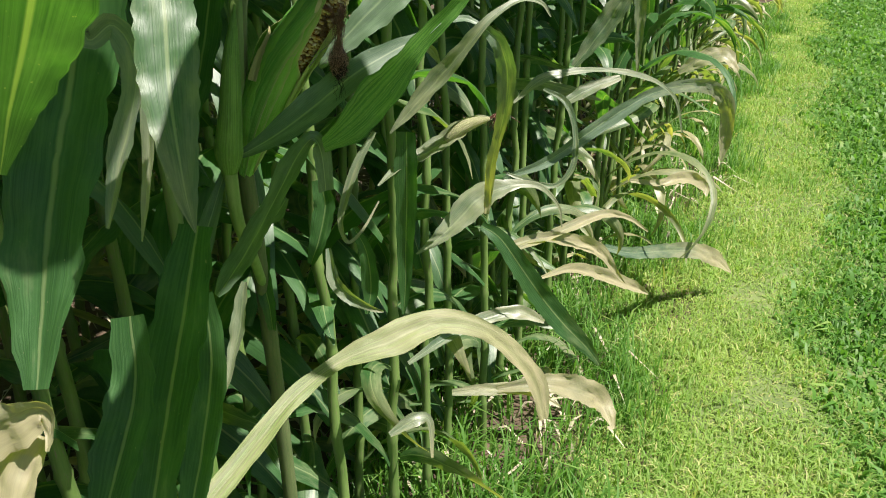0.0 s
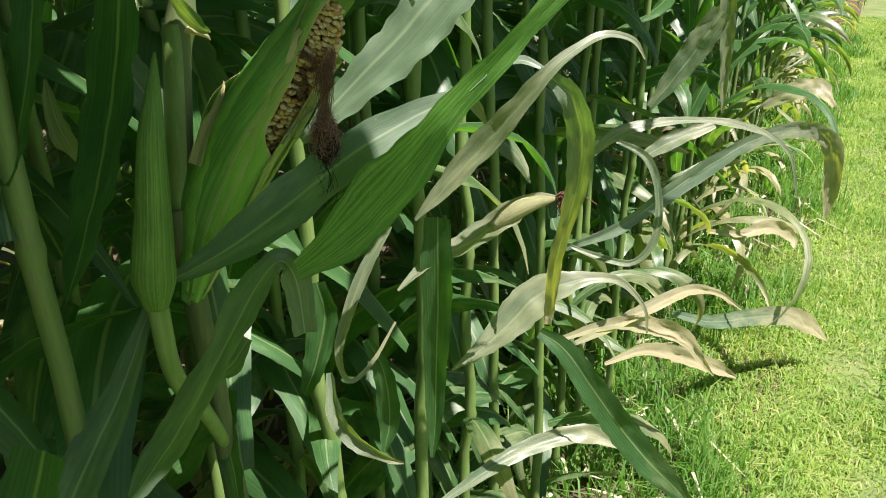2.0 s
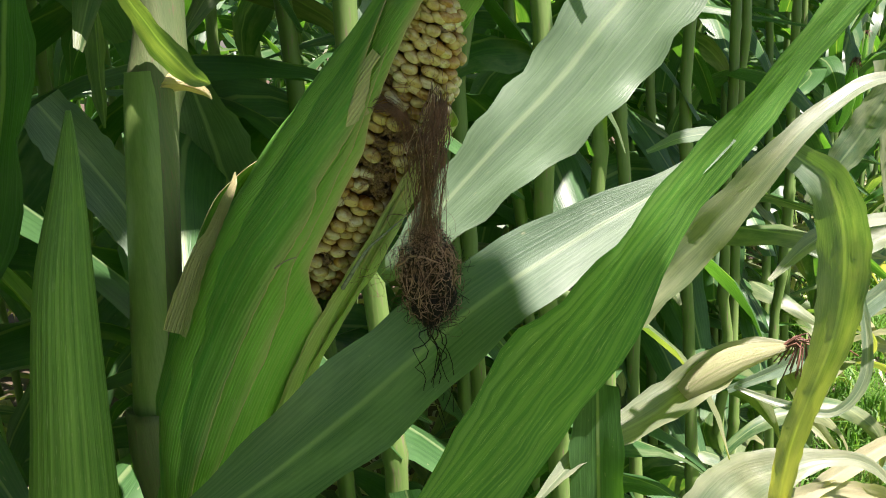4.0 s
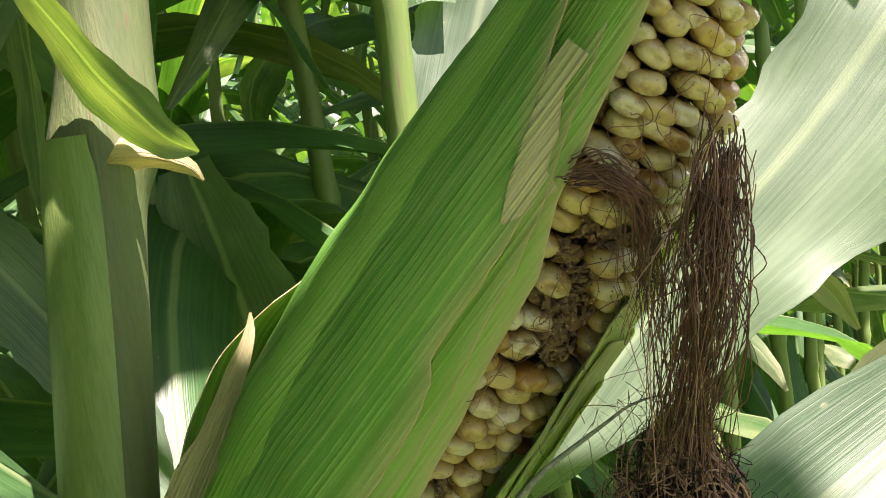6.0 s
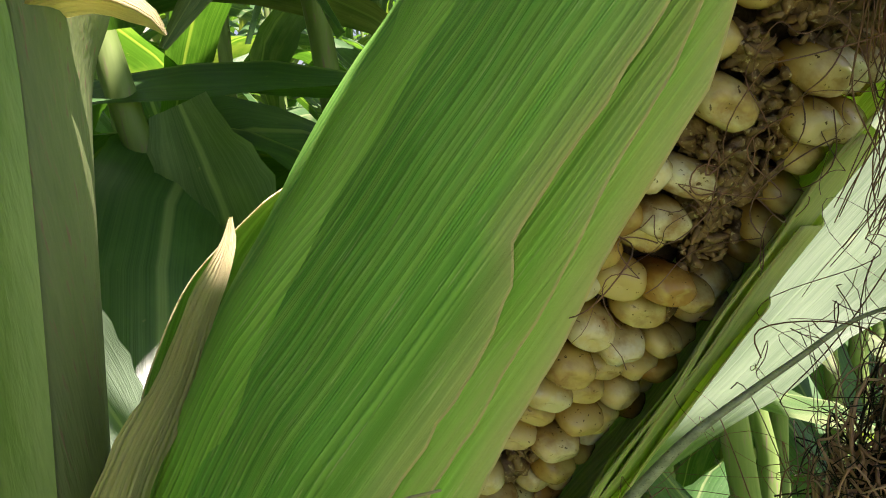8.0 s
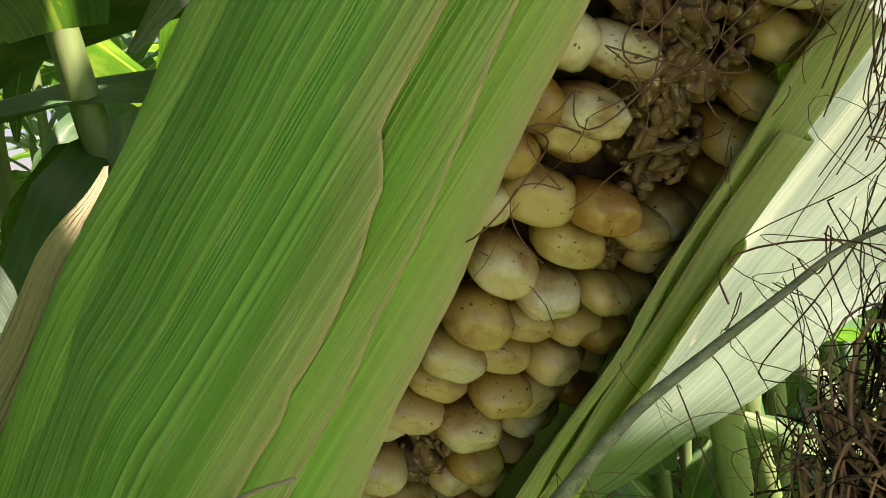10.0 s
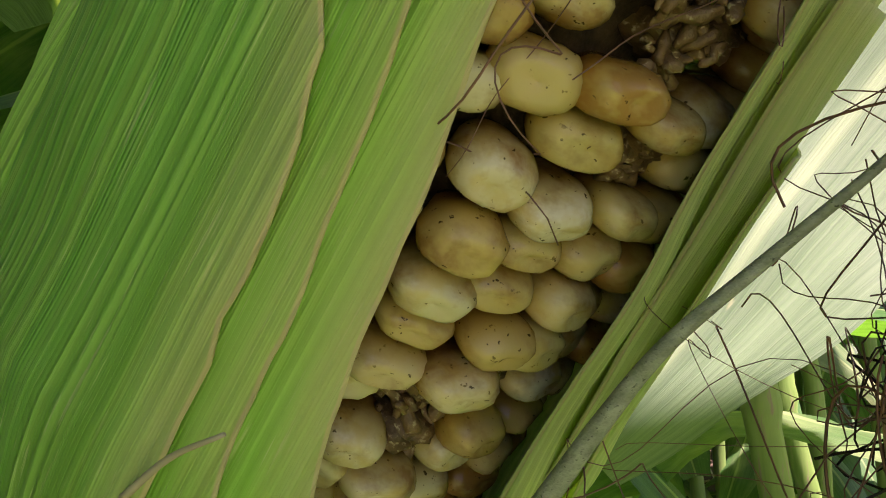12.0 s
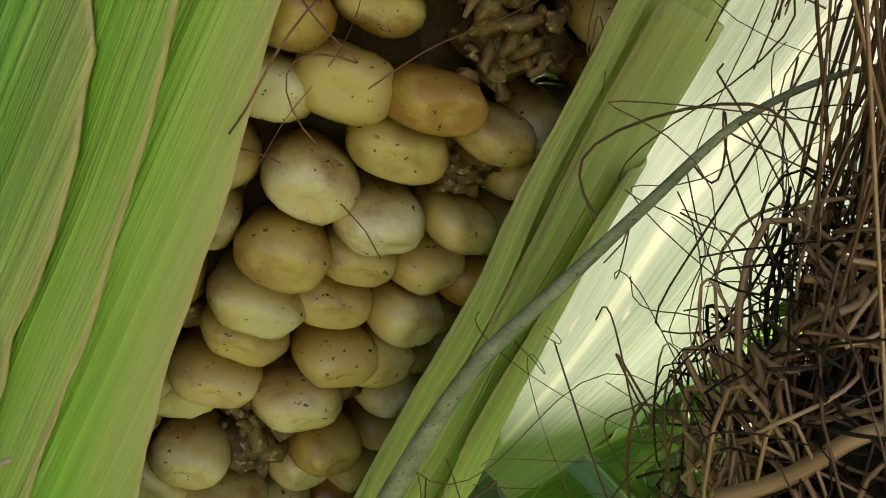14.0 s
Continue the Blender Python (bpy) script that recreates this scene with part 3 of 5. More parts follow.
shade_leaf(-2, [(-0.38, 0, 1.9, 0.05), (-0.36, 0.25, 2.15, 0.1), (-0.25, 0.45, 2.2, 0.12), (-0.1, 0.53, 2.2, 0.12), (0.03, 0.53, 2.17, 0.1), (0.06, 0.53, 2.16, 0.02)])
shade_leaf(-2, [(-0.38, 0, 1.75, 0.05), (-0.3, 0.2, 1.9, 0.08), (-0.27, 0.4, 1.95, 0.08), (-0.32, 0.53, 1.94, 0.12), (-0.40, 0.57, 1.93, 0.13), (-0.47, 0.58, 1.92, 0.12), (-0.53, 0.58, 1.9, 0.02)])
shade_leaf(-2, [(-0.38, 0, 1.7, 0.05), (-0.4, 0.2, 1.85, 0.09), (-0.41, 0.33, 1.9, 0.11), (-0.42, 0.38, 1.9, 0.1), (-0.43, 0.43, 1.88, 0.02)])
shade_leaf(3, [(0.57, 0, 1.95, 0.05), (0.5, 0.2, 2.08, 0.09), (0.42, 0.36, 2.12, 0.12), (0.36, 0.44, 2.1, 0.13), (0.3, 0.46, 2.07, 0.1), (0.26, 0.47, 2.05, 0.02)])

# ---- the nearest plants' leaves: points of the midrib (x, y, z, width), turn, and looks ----
blade([(0.0206, 1.203, 1.393, 0.0053), (-0.0093, 1.1882, 1.3747, 0.0167), (-0.0486, 1.1706, 1.3568, 0.0328), (-0.0964, 1.1463, 1.3324, 0.0445), (-0.1441, 1.124, 1.2981, 0.0496), (-0.1926, 1.1067, 1.2647, 0.039), (-0.231, 1.0938, 1.2441, 0.0187), (-0.2579, 1.0869, 1.2306, 0.0084), (-0.269, 1.0672, 1.2039, 0.0158), (-0.2814, 1.0334, 1.1601, 0.0317), (-0.2954, 0.9976, 1.1233, 0.0422), (-0.3105, 0.9712, 1.0874, 0.0428)], 8, plant=0, fold=0.1)
blade([(-0.1288, 1.058, 1.2622, 0.030), (-0.1026, 1.0829, 1.2784, 0.064), (-0.0645, 1.1233, 1.3093, 0.086), (-0.0254, 1.1606, 1.3492, 0.056), (0.0058, 1.1901, 1.3804, 0.041), (0.0407, 1.2163, 1.4134, 0.036), (0.0819, 1.2492, 1.4517, 0.032), (0.1192, 1.278, 1.4842, 0.030)], 60, plant=0, mat=FRESH_LEAF, rib=-0.8, fold=0.05)
blade([(-0.1464, 1.1786, 1.3364, 0.0102), (-0.1293, 1.1837, 1.3499, 0.0217), (-0.1119, 1.1907, 1.3661, 0.0351), (-0.0877, 1.1985, 1.3877, 0.0454), (-0.0586, 1.2078, 1.4125, 0.0575), (-0.0374, 1.2158, 1.4347, 0.0604), (-0.0139, 1.2255, 1.46, 0.0599), (0.0167, 1.2349, 1.4901, 0.0502)], -12, plant=0, rib=-0.3, fold=0.1)
blade([(-0.1326, 1.0788, 1.1922, 0.0231), (-0.1335, 1.0712, 1.2447, 0.0276), (-0.1397, 1.0583, 1.2699, 0.0236), (-0.1522, 1.0506, 1.2617, 0.0332), (-0.1711, 1.0413, 1.2331, 0.0414), (-0.1944, 1.0321, 1.1907, 0.0337), (-0.2245, 1.0234, 1.1405, 0.0446), (-0.2523, 1.0043, 1.0995, 0.0374), (-0.2687, 0.992, 1.0797, 0.0122)], 30, plant=0, fold=0.1)
blade([(-0.0639, 1.359, 1.1909, 0.0043), (-0.0265, 1.366, 1.2315, 0.0285), (0.0131, 1.3706, 1.2752, 0.0381), (0.0511, 1.3613, 1.3205, 0.0317), (0.081, 1.3578, 1.359, 0.0205), (0.1115, 1.3699, 1.3845, 0.0152), (0.1495, 1.3883, 1.4018, 0.0113), (0.1833, 1.4023, 1.3936, 0.0087), (0.1997, 1.4064, 1.3723, 0.0029)], -20, plant=1, fold=0.15, dry=(0.35, 0.3))
blade([(0.0783, 1.3694, 1.3662, 0.01), (0.0972, 1.366, 1.3544, 0.0215), (0.1164, 1.36, 1.3337, 0.0315), (0.1293, 1.3679, 1.2866, 0.0366), (0.1277, 1.3723, 1.2308, 0.0299), (0.1183, 1.3855, 1.1756, 0.0216), (0.1098, 1.3979, 1.1247, 0.0207), (0.1064, 1.4126, 1.0613, 0.0182), (0.1037, 1.4062, 1.0269, 0.0117)], 25, plant=1, fold=0.15, dry=(0.1, 0.8))
blade([(0.0104, 1.4889, 1.3453, 0.0047), (0.0388, 1.4907, 1.3555, 0.0141), (0.0672, 1.4903, 1.3569, 0.0141), (0.0972, 1.4863, 1.3435, 0.0047)], -20, plant=2)
blade([(-0.0144, 1.4335, 1.3259, 0.0045), (0.0048, 1.4318, 1.3146, 0.0179), (0.0202, 1.4263, 1.2901, 0.003)], 20, plant=1, dry=(0.4, 0.4))
blade([(-0.0269, 1.4524, 0.9248, 0.0035), (0.0134, 1.4686, 0.9491, 0.0281), (0.0536, 1.4869, 0.9817, 0.0544), (0.0939, 1.5046, 1.0192, 0.0632), (0.1339, 1.51, 1.0373, 0.0421), (0.1748, 1.519, 1.0436, 0.0195), (0.2175, 1.529, 1.0324, 0.0144), (0.2547, 1.534, 0.9889, 0.0074), (0.2624, 1.5329, 0.9467, 0.0038)], -20, plant=2, fold=0.1, dry=(0.3, 0.45))
blade([(0.0989, 1.4892, 0.9693, 0.0184), (0.1363, 1.4828, 0.9438, 0.0352), (0.1799, 1.4746, 0.8826, 0.0456), (0.2271, 1.4782, 0.8112, 0.0515), (0.2738, 1.4744, 0.7529, 0.0491), (0.3212, 1.4726, 0.7022, 0.0317), (0.3508, 1.4692, 0.6619, 0.0086)], 4, plant=2, fold=0.12, dry=(0.0, 0.2), darkened=True)
blade([(-0.0376, 1.3718, 1.19, 0.0355), (-0.0383, 1.3677, 1.128, 0.0464), (-0.0393, 1.3665, 1.0576, 0.0418), (-0.0428, 1.3683, 0.9811, 0.0358), (-0.0451, 1.3603, 0.8976, 0.0242), (-0.0489, 1.3491, 0.8501, 0.0066)], 15, plant=1, darkened=True, fold=0.12)
blade([(-0.0864, 1.3498, 1.1009, 0.0048), (-0.0496, 1.3775, 1.1273, 0.0212), (-0.0009, 1.3993, 1.1458, 0.0346), (0.0485, 1.4115, 1.176, 0.0379), (0.0834, 1.4176, 1.1968, 0.0214), (0.1121, 1.4264, 1.1977, 0.0042)], -30, plant=1, fold=0.2, dry=(0.3, 0.5))
blade([(-0.0807, 1.2609, 1.2218, 0.0074), (-0.1039, 1.2412, 1.184, 0.0159), (-0.125, 1.2228, 1.1323, 0.0149), (-0.1343, 1.2091, 1.0914, 0.0101), (-0.1249, 1.2135, 1.0568, 0.0064), (-0.1014, 1.2286, 1.0734, 0.0051), (-0.0779, 1.2535, 1.1099, 0.0026)], 10, plant=1, dry=(0.3, 0.5))
blade([(-0.1748, 1.3304, 0.9928, 0.011), (-0.1615, 1.3012, 0.9449, 0.0266), (-0.132, 1.2873, 0.9175, 0.0235), (-0.0961, 1.2806, 0.9005, 0.011), (-0.0783, 1.2792, 0.8954, 0.0024)], 20, plant=1, dry=(0.2, 0.4), fold=0.3)
blade([(-0.0485, 1.4773, 0.6598, 0.0102), (0.0233, 1.5116, 0.6967, 0.0245), (0.0881, 1.5496, 0.7147, 0.031), (0.1547, 1.5756, 0.7237, 0.0336), (0.2036, 1.5892, 0.7175, 0.0341), (0.2479, 1.5898, 0.6953, 0.0108)], -20, plant=3, fold=0.15, dry=(0.2, 0.5))
blade([(0.1753, 1.7415, 1.1479, 0.0061), (0.2312, 1.7663, 1.1895, 0.0248), (0.2898, 1.7904, 1.2028, 0.0212), (0.3722, 1.8237, 1.2018, 0.0132), (0.4482, 1.8521, 1.1882, 0.0182), (0.5176, 1.8765, 1.1619, 0.0141), (0.572, 1.8981, 1.1142, 0.0109), (0.6019, 1.9162, 1.0317, 0.005)], -20, plant=4, dry=(0.3, 0.3))
blade([(0.3249, 2.0137, 1.0789, 0.0226), (0.3967, 2.0294, 1.1157, 0.0406), (0.4706, 2.0475, 1.1379, 0.0181)], -20, plant=4, dry=(0.3, 0.4))
blade([(0.1785, 1.9712, 0.8978, 0.013), (0.2758, 2.0206, 0.917, 0.0295), (0.341, 2.0707, 0.937, 0.0359), (0.4303, 2.1215, 0.9845, 0.0455), (0.5202, 2.1651, 1.0294, 0.0439), (0.6151, 2.2498, 1.0516, 0.0371), (0.7611, 2.4123, 1.0372, 0.0444), (0.8954, 2.5679, 0.9906, 0.0523), (0.9571, 2.6026, 0.9266, 0.0578), (0.9678, 2.5974, 0.8145, 0.0429), (0.9571, 2.5779, 0.7461, 0.0117)], 25, plant=5, dry=(0.05, 0.7))
blade([(0.2644, 1.9349, 1.1347, 0.009), (0.3164, 1.9175, 1.107, 0.0179), (0.3385, 1.8943, 1.0481, 0.0146), (0.3354, 1.8653, 0.9682, 0.0168), (0.2954, 1.8536, 0.9204, 0.0135), (0.233, 1.8666, 0.9254, 0.0146), (0.169, 1.8829, 0.9447, 0.0056)], 10, plant=4, dry=(0.2, 0.3))
blade([(0.1811, 1.7954, 0.7705, 0.0094), (0.2698, 1.8915, 0.7588, 0.0226), (0.3661, 1.986, 0.7568, 0.032), (0.469, 2.0739, 0.7558, 0.0282), (0.554, 2.144, 0.7156, 0.0179), (0.6182, 2.1571, 0.6687, 0.0061)], -20, plant=5, dry=(0.6, 0.9), fold=0.3)
blade([(0.1491, 1.8013, 0.7749, 0.0094), (0.2698, 1.8942, 0.7638, 0.0276), (0.3659, 1.9663, 0.7197, 0.0453), (0.4448, 1.9847, 0.6836, 0.0411), (0.4904, 1.9949, 0.6218, 0.0197), (0.528, 2.0144, 0.5741, 0.0043)], -20, plant=5, dry=(0.6, 0.9), fold=0.3)
blade([(0.3015, 2.1094, 0.5393, 0.0089), (0.4116, 2.199, 0.5282, 0.0345), (0.5138, 2.2618, 0.4768, 0.0494), (0.6205, 2.3124, 0.4142, 0.0448), (0.6915, 2.3255, 0.376, 0.0088)], -20, plant=6, dry=(0.7, 0.9), fold=0.3)
blade([(0.5689, 2.5766, 0.4357, 0.0183), (0.7038, 2.6265, 0.3829, 0.0457), (0.8742, 2.7729, 0.324, 0.0618), (1.0391, 2.9121, 0.2575, 0.0752), (1.1413, 2.9589, 0.2011, 0.0732), (1.2121, 2.9556, 0.1433, 0.0116)], -15, plant=8, dry=(0.1, 0.9), fold=0.1)
blade([(0.8186, 3.1958, 0.4554, 0.0188), (0.961, 3.2504, 0.424, 0.0389), (1.0866, 3.3179, 0.4219, 0.0652), (1.1875, 3.371, 0.3665, 0.0621), (1.207, 3.3475, 0.3286, 0.0129)], -20, plant=9, dry=(0.7, 0.9), fold=0.3)
blade([(1.0471, 3.465, 0.8588, 0.0251), (1.1355, 3.4454, 0.9165, 0.0853), (1.2234, 3.4143, 0.9333, 0.0903), (1.2714, 3.3822, 0.8776, 0.0201)], -20, plant=10, dry=(0.5, 0.8))
blade([(0.6792, 2.8071, 1.339, 0.0489), (0.6877, 2.7921, 1.2184, 0.0451), (0.6888, 2.7722, 1.0948, 0.0263), (0.6891, 2.7525, 1.0008, 0.0075)], 20, plant=7, dry=(0.3, 0.4))
blade([(0.414, 2.4195, 1.0912, 0.0219), (0.4748, 2.4229, 1.1737, 0.0627), (0.5261, 2.423, 1.2539, 0.0721), (0.5635, 2.4208, 1.3187, 0.0564)], -20, plant=6, dry=(0.2, 0.3))
blade([(-0.2524, 1.101, 1.4915, 0.0466), (-0.2639, 1.0876, 1.4184, 0.0579), (-0.2781, 1.0623, 1.3442, 0.0517), (-0.2961, 1.0404, 1.2812, 0.0347), (-0.3034, 1.0203, 1.2488, 0.0042)], 20, plant=-1, darkened=True, fold=0.1)
blade([(-0.328, 1.0967, 1.408, 0.0044), (-0.3233, 1.0929, 1.3771, 0.023), (-0.3156, 1.0915, 1.3541, 0.023), (-0.3152, 1.0986, 1.3367, 0.0028)], 20, plant=-1, dry=(0.3, 0.4))
blade([(-0.2844, 1.0392, 1.4948, 0.034), (-0.2943, 1.0275, 1.4365, 0.0379), (-0.3106, 1.0168, 1.379, 0.0296), (-0.3178, 1.003, 1.3496, 0.0099)], 20, plant=-1, darkened=True)
blade([(-0.1902, 1.0979, 1.1744, 0.0113), (-0.2009, 1.0844, 1.1587, 0.026), (-0.2128, 1.0844, 1.1465, 0.0172), (-0.2186, 1.0743, 1.1349, 0.0029)], 20, plant=0)
blade([(-0.249, 1.18, 1.0643, 0.0262), (-0.2517, 1.164, 1.0252, 0.0345), (-0.2422, 1.1461, 0.9805, 0.0268), (-0.239, 1.1401, 0.9402, 0.0137)], 15, plant=0, darkened=True)
blade([(-0.185, 1.3381, 1.1163, 0.029), (-0.1761, 1.3303, 1.074, 0.0439), (-0.1884, 1.3178, 1.0167, 0.0374), (-0.2044, 1.3089, 0.9722, 0.0152)], 15, plant=0, darkened=True)
blade([(-0.1385, 1.4029, 1.0016, 0.016), (-0.1157, 1.3912, 0.9561, 0.0323), (-0.1109, 1.3911, 0.8826, 0.0369), (-0.1193, 1.3785, 0.8341, 0.0085)], 15, plant=1, darkened=True)
blade([(-0.1785, 0.5251, 1.5224, 0.0738), (-0.2187, 0.5662, 1.4708, 0.0596), (-0.2532, 0.5951, 1.4234, 0.0366), (-0.2798, 0.6128, 1.3755, 0.0084)], -50, plant=-2, darkened=True, fold=0.05)
blade([(-0.1714, 0.6786, 1.5055, 0.0439), (-0.1665, 0.6541, 1.4635, 0.0471), (-0.162, 0.633, 1.4293, 0.0436), (-0.1548, 0.6114, 1.3999, 0.0322), (-0.1467, 0.592, 1.3668, 0.0167), (-0.14, 0.5804, 1.3464, 0.0013)], -25, plant=-1, darkened=True, dry=(0.12, 0.35), fold=0.05)
blade([(-0.2068, 0.7394, 1.4926, 0.021), (-0.2106, 0.7284, 1.4255, 0.0179), (-0.2136, 0.712, 1.3653, 0.0137), (-0.2175, 0.6957, 1.3226, 0.0084), (-0.2203, 0.6827, 1.2942, 0.0016)], 20, plant=-1, dry=(0.3, 0.4))
blade([(-0.2663, 0.7466, 1.4836, 0.0165), (-0.2614, 0.7437, 1.445, 0.0165), (-0.2392, 0.744, 1.456, 0.0216), (-0.2229, 0.7359, 1.433, 0.0288), (-0.2267, 0.726, 1.3942, 0.0256), (-0.2385, 0.7087, 1.352, 0.0234), (-0.2475, 0.6865, 1.3041, 0.0043)], 20, plant=-1, dry=(0.1, 0.3), fold=0.2)
blade([(-0.2888, 0.8254, 1.4944, 0.1167), (-0.306, 0.7922, 1.3979, 0.1094), (-0.3171, 0.7564, 1.3311, 0.0995), (-0.3256, 0.7183, 1.2501, 0.0852), (-0.3223, 0.6581, 1.167, 0.028)], 10, plant=-2, darkened=True, fold=0.08)
blade([(-0.3163, 0.5525, 1.1925, 0.0429), (-0.2836, 0.5583, 1.2068, 0.0406), (-0.2624, 0.5634, 1.2138, 0.0256), (-0.2563, 0.5575, 1.201, 0.0123), (-0.2566, 0.5489, 1.1904, 0.0041)], 25, plant=-2, dry=(0.7, 0.8))
blade([(-0.2762, 0.5748, 1.1848, 0.0296), (-0.2834, 0.5566, 1.1685, 0.0395), (-0.2863, 0.5372, 1.1492, 0.0444)], 10, plant=-2, dry=(0.8, 0.8))
blade([(-0.2345, 0.8591, 1.2339, 0.0454), (-0.2471, 0.8135, 1.1505, 0.0726), (-0.2571, 0.7604, 1.0746, 0.0713), (-0.2662, 0.7026, 0.9935, 0.059)], 15, plant=-1, darkened=True, fold=0.12)
blade([(-0.2771, 0.7575, 1.1823, 0.0427), (-0.2695, 0.7258, 1.1261, 0.0549), (-0.2763, 0.686, 1.0778, 0.061), (-0.2822, 0.6512, 1.0418, 0.0427)], 15, plant=-1, darkened=True, fold=0.12)
blade([(-0.2586, 0.9144, 1.1238, 0.0362), (-0.2472, 0.8773, 1.0535, 0.0507), (-0.2543, 0.8311, 0.9751, 0.0512), (-0.2629, 0.7878, 0.9133, 0.037)], 15, plant=0, darkened=True, fold=0.12)
blade([(-0.254, 0.8169, 0.8947, 0.0325), (-0.2123, 0.8842, 0.9239, 0.0365), (-0.1728, 0.9518, 0.9482, 0.0307), (-0.1181, 1.0024, 0.9707, 0.0261), (-0.05, 1.032, 0.9858, 0.0544), (0.0128, 1.0647, 0.9968, 0.0447), (0.0782, 1.0768, 0.9803, 0.0328), (0.1294, 1.081, 0.9364, 0.0336), (0.1651, 1.0778, 0.8836, 0.0345), (0.1764, 1.0627, 0.8306, 0.0176)], -25, plant=0, dry=(0.18, 0.75), fold=0.1, mat=YELLOWING)
blade([(0.1281, 1.3392, 0.6906, 0.0146), (0.2139, 1.3384, 0.7041, 0.039), (0.2852, 1.365, 0.6725, 0.0579), (0.3389, 1.3843, 0.6291, 0.052), (0.3615, 1.3488, 0.5896, 0.0104)], -25, plant=3, dry=(0.6, 0.9), fold=0.25)
blade([(-0.2130, 0.9330, 1.1300, 0.010), (-0.2151, 0.9229, 1.1132, 0.020), (-0.2171, 0.9087, 1.0888, 0.0250), (-0.2215, 0.8950, 1.0650, 0.021), (-0.2260, 0.8780, 1.0420, 0.013), (-0.2330, 0.8600, 1.0150, 0.003)], 28, plant=0, dry=(0.3, 0.3), fold=0.2)
blade([(-0.0666, 1.1715, 0.7153, 0.0106), (-0.0283, 1.1875, 0.7327, 0.0275), (0.0006, 1.1962, 0.7262, 0.0149), (0.0055, 1.1657, 0.6717, 0.0054)], -20, plant=2, dry=(0.3, 0.6))
blade([(0.0414, 1.339, 0.6842, 0.0141), (0.1065, 1.3403, 0.6898, 0.0259), (0.1818, 1.3354, 0.6933, 0.0235), (0.2445, 1.3105, 0.6722, 0.0059)], -20, plant=3, dry=(0.5, 0.8))
blade([(-0.2439, 1.1546, 1.4777, 0.0095), (-0.2349, 1.1563, 1.4624, 0.02), (-0.2269, 1.1589, 1.4486, 0.0223), (-0.22, 1.1614, 1.439, 0.0141), (-0.2145, 1.1666, 1.4343, 0.0014)], 44, plant=0, dry=(0.15, 0.15), fold=0.08)
blade([(-0.2085, 1.3601, 1.3499, 0.0376), (-0.1957, 1.3795, 1.3812, 0.0546), (-0.1866, 1.4057, 1.4237, 0.0691), (-0.1741, 1.4272, 1.469, 0.0741), (-0.1585, 1.4435, 1.5185, 0.07)], 20, plant=1, fold=0.1)
blade([(-0.3292, 1.3779, 1.4271, 0.0377), (-0.3188, 1.3791, 1.3812, 0.0789), (-0.3104, 1.3827, 1.3264, 0.0982), (-0.2976, 1.3706, 1.2753, 0.0772), (-0.2887, 1.3549, 1.2347, 0.0421)], 15, plant=1, fold=0.08)
blade([(-0.3274, 1.2673, 1.5002, 0.0141), (-0.3308, 1.2698, 1.4655, 0.0203), (-0.3334, 1.2688, 1.4336, 0.0175), (-0.3342, 1.2665, 1.4092, 0.0023)], 20, plant=0, dry=(0.15, 0.15))
blade([(-0.3482, 1.228, 1.428, 0.030), (-0.3382, 1.2334, 1.4089, 0.036), (-0.3295, 1.2386, 1.3911, 0.038), (-0.3167, 1.2432, 1.3663, 0.036), (-0.3017, 1.2437, 1.3355, 0.028), (-0.288, 1.2412, 1.3101, 0.006)], -20, plant=0, fold=0.1)
# unseen broad upper leaves, added to shade the ear and the leaves around it
blade([(-0.33, 1.01, 1.7, 0.05), (-0.15, 0.96, 1.85, 0.07), (-0.02, 0.985, 1.9, 0.08), (0.035, 1.045, 1.89, 0.055), (0.08, 1.06, 1.87, 0.085), (0.12, 1.045, 1.85, 0.02)], 0, plant=-1, level=True)
blade([(-0.405, 0.835, 1.75, 0.05), (-0.2, 0.86, 1.87, 0.09), (0.0, 0.9, 1.9, 0.1), (0.117, 0.94, 1.88, 0.11), (0.178, 1.01, 1.87, 0.12), (0.212, 1.07, 1.85, 0.09), (0.23, 1.11, 1.82, 0.01)], 78, plant=-2)
blade([(-0.33, 1.01, 1.76, 0.05), (-0.2, 1.0, 1.9, 0.1), (-0.05, 0.985, 1.96, 0.14), (0.07, 0.94, 1.96, 0.14), (0.18, 0.88, 1.92, 0.1), (0.26, 0.84, 1.86, 0.02)], 78, plant=-1)
blade([(-0.33, 1.01, 1.95, 0.05), (-0.1, 0.95, 2.1, 0.09), (0.1, 0.9, 2.12, 0.1), (0.22, 0.945, 2.07, 0.1), (0.27, 0.99, 2.06, 0.1), (0.31, 1.03, 2.03, 0.02)], 0, plant=-1, level=True)

# ---- the ear with the torn husk ----
EAR_AXIS = Vector((0.64398, -0.23144, 0.72919))
EAR_FOOT = Vector((-0.17225, 1.16114, 1.37012))
EAR_FRONT = Vector((-0.16848, -0.97265, -0.15991))
EAR_RIGHT = Vector((0.74626, -0.01987, -0.66536))


def husk_radius(s):
    if s < 0.0:
        return float(np.interp(s, [-0.17, -0.15, -0.134, -0.115, -0.1, -0.08, -0.06, -0.04, -0.02, 0.0], [0.010, 0.016, 0.0215, 0.030, 0.034, 0.0355, 0.036, 0.0363, 0.0366, 0.0366]))
    up = 0.03659 - 0.14994 * s + 0.4718 * s * s
    return up if s < 0.12 else max(0.004, up - 9.0 * (s - 0.12) ** 1.5)


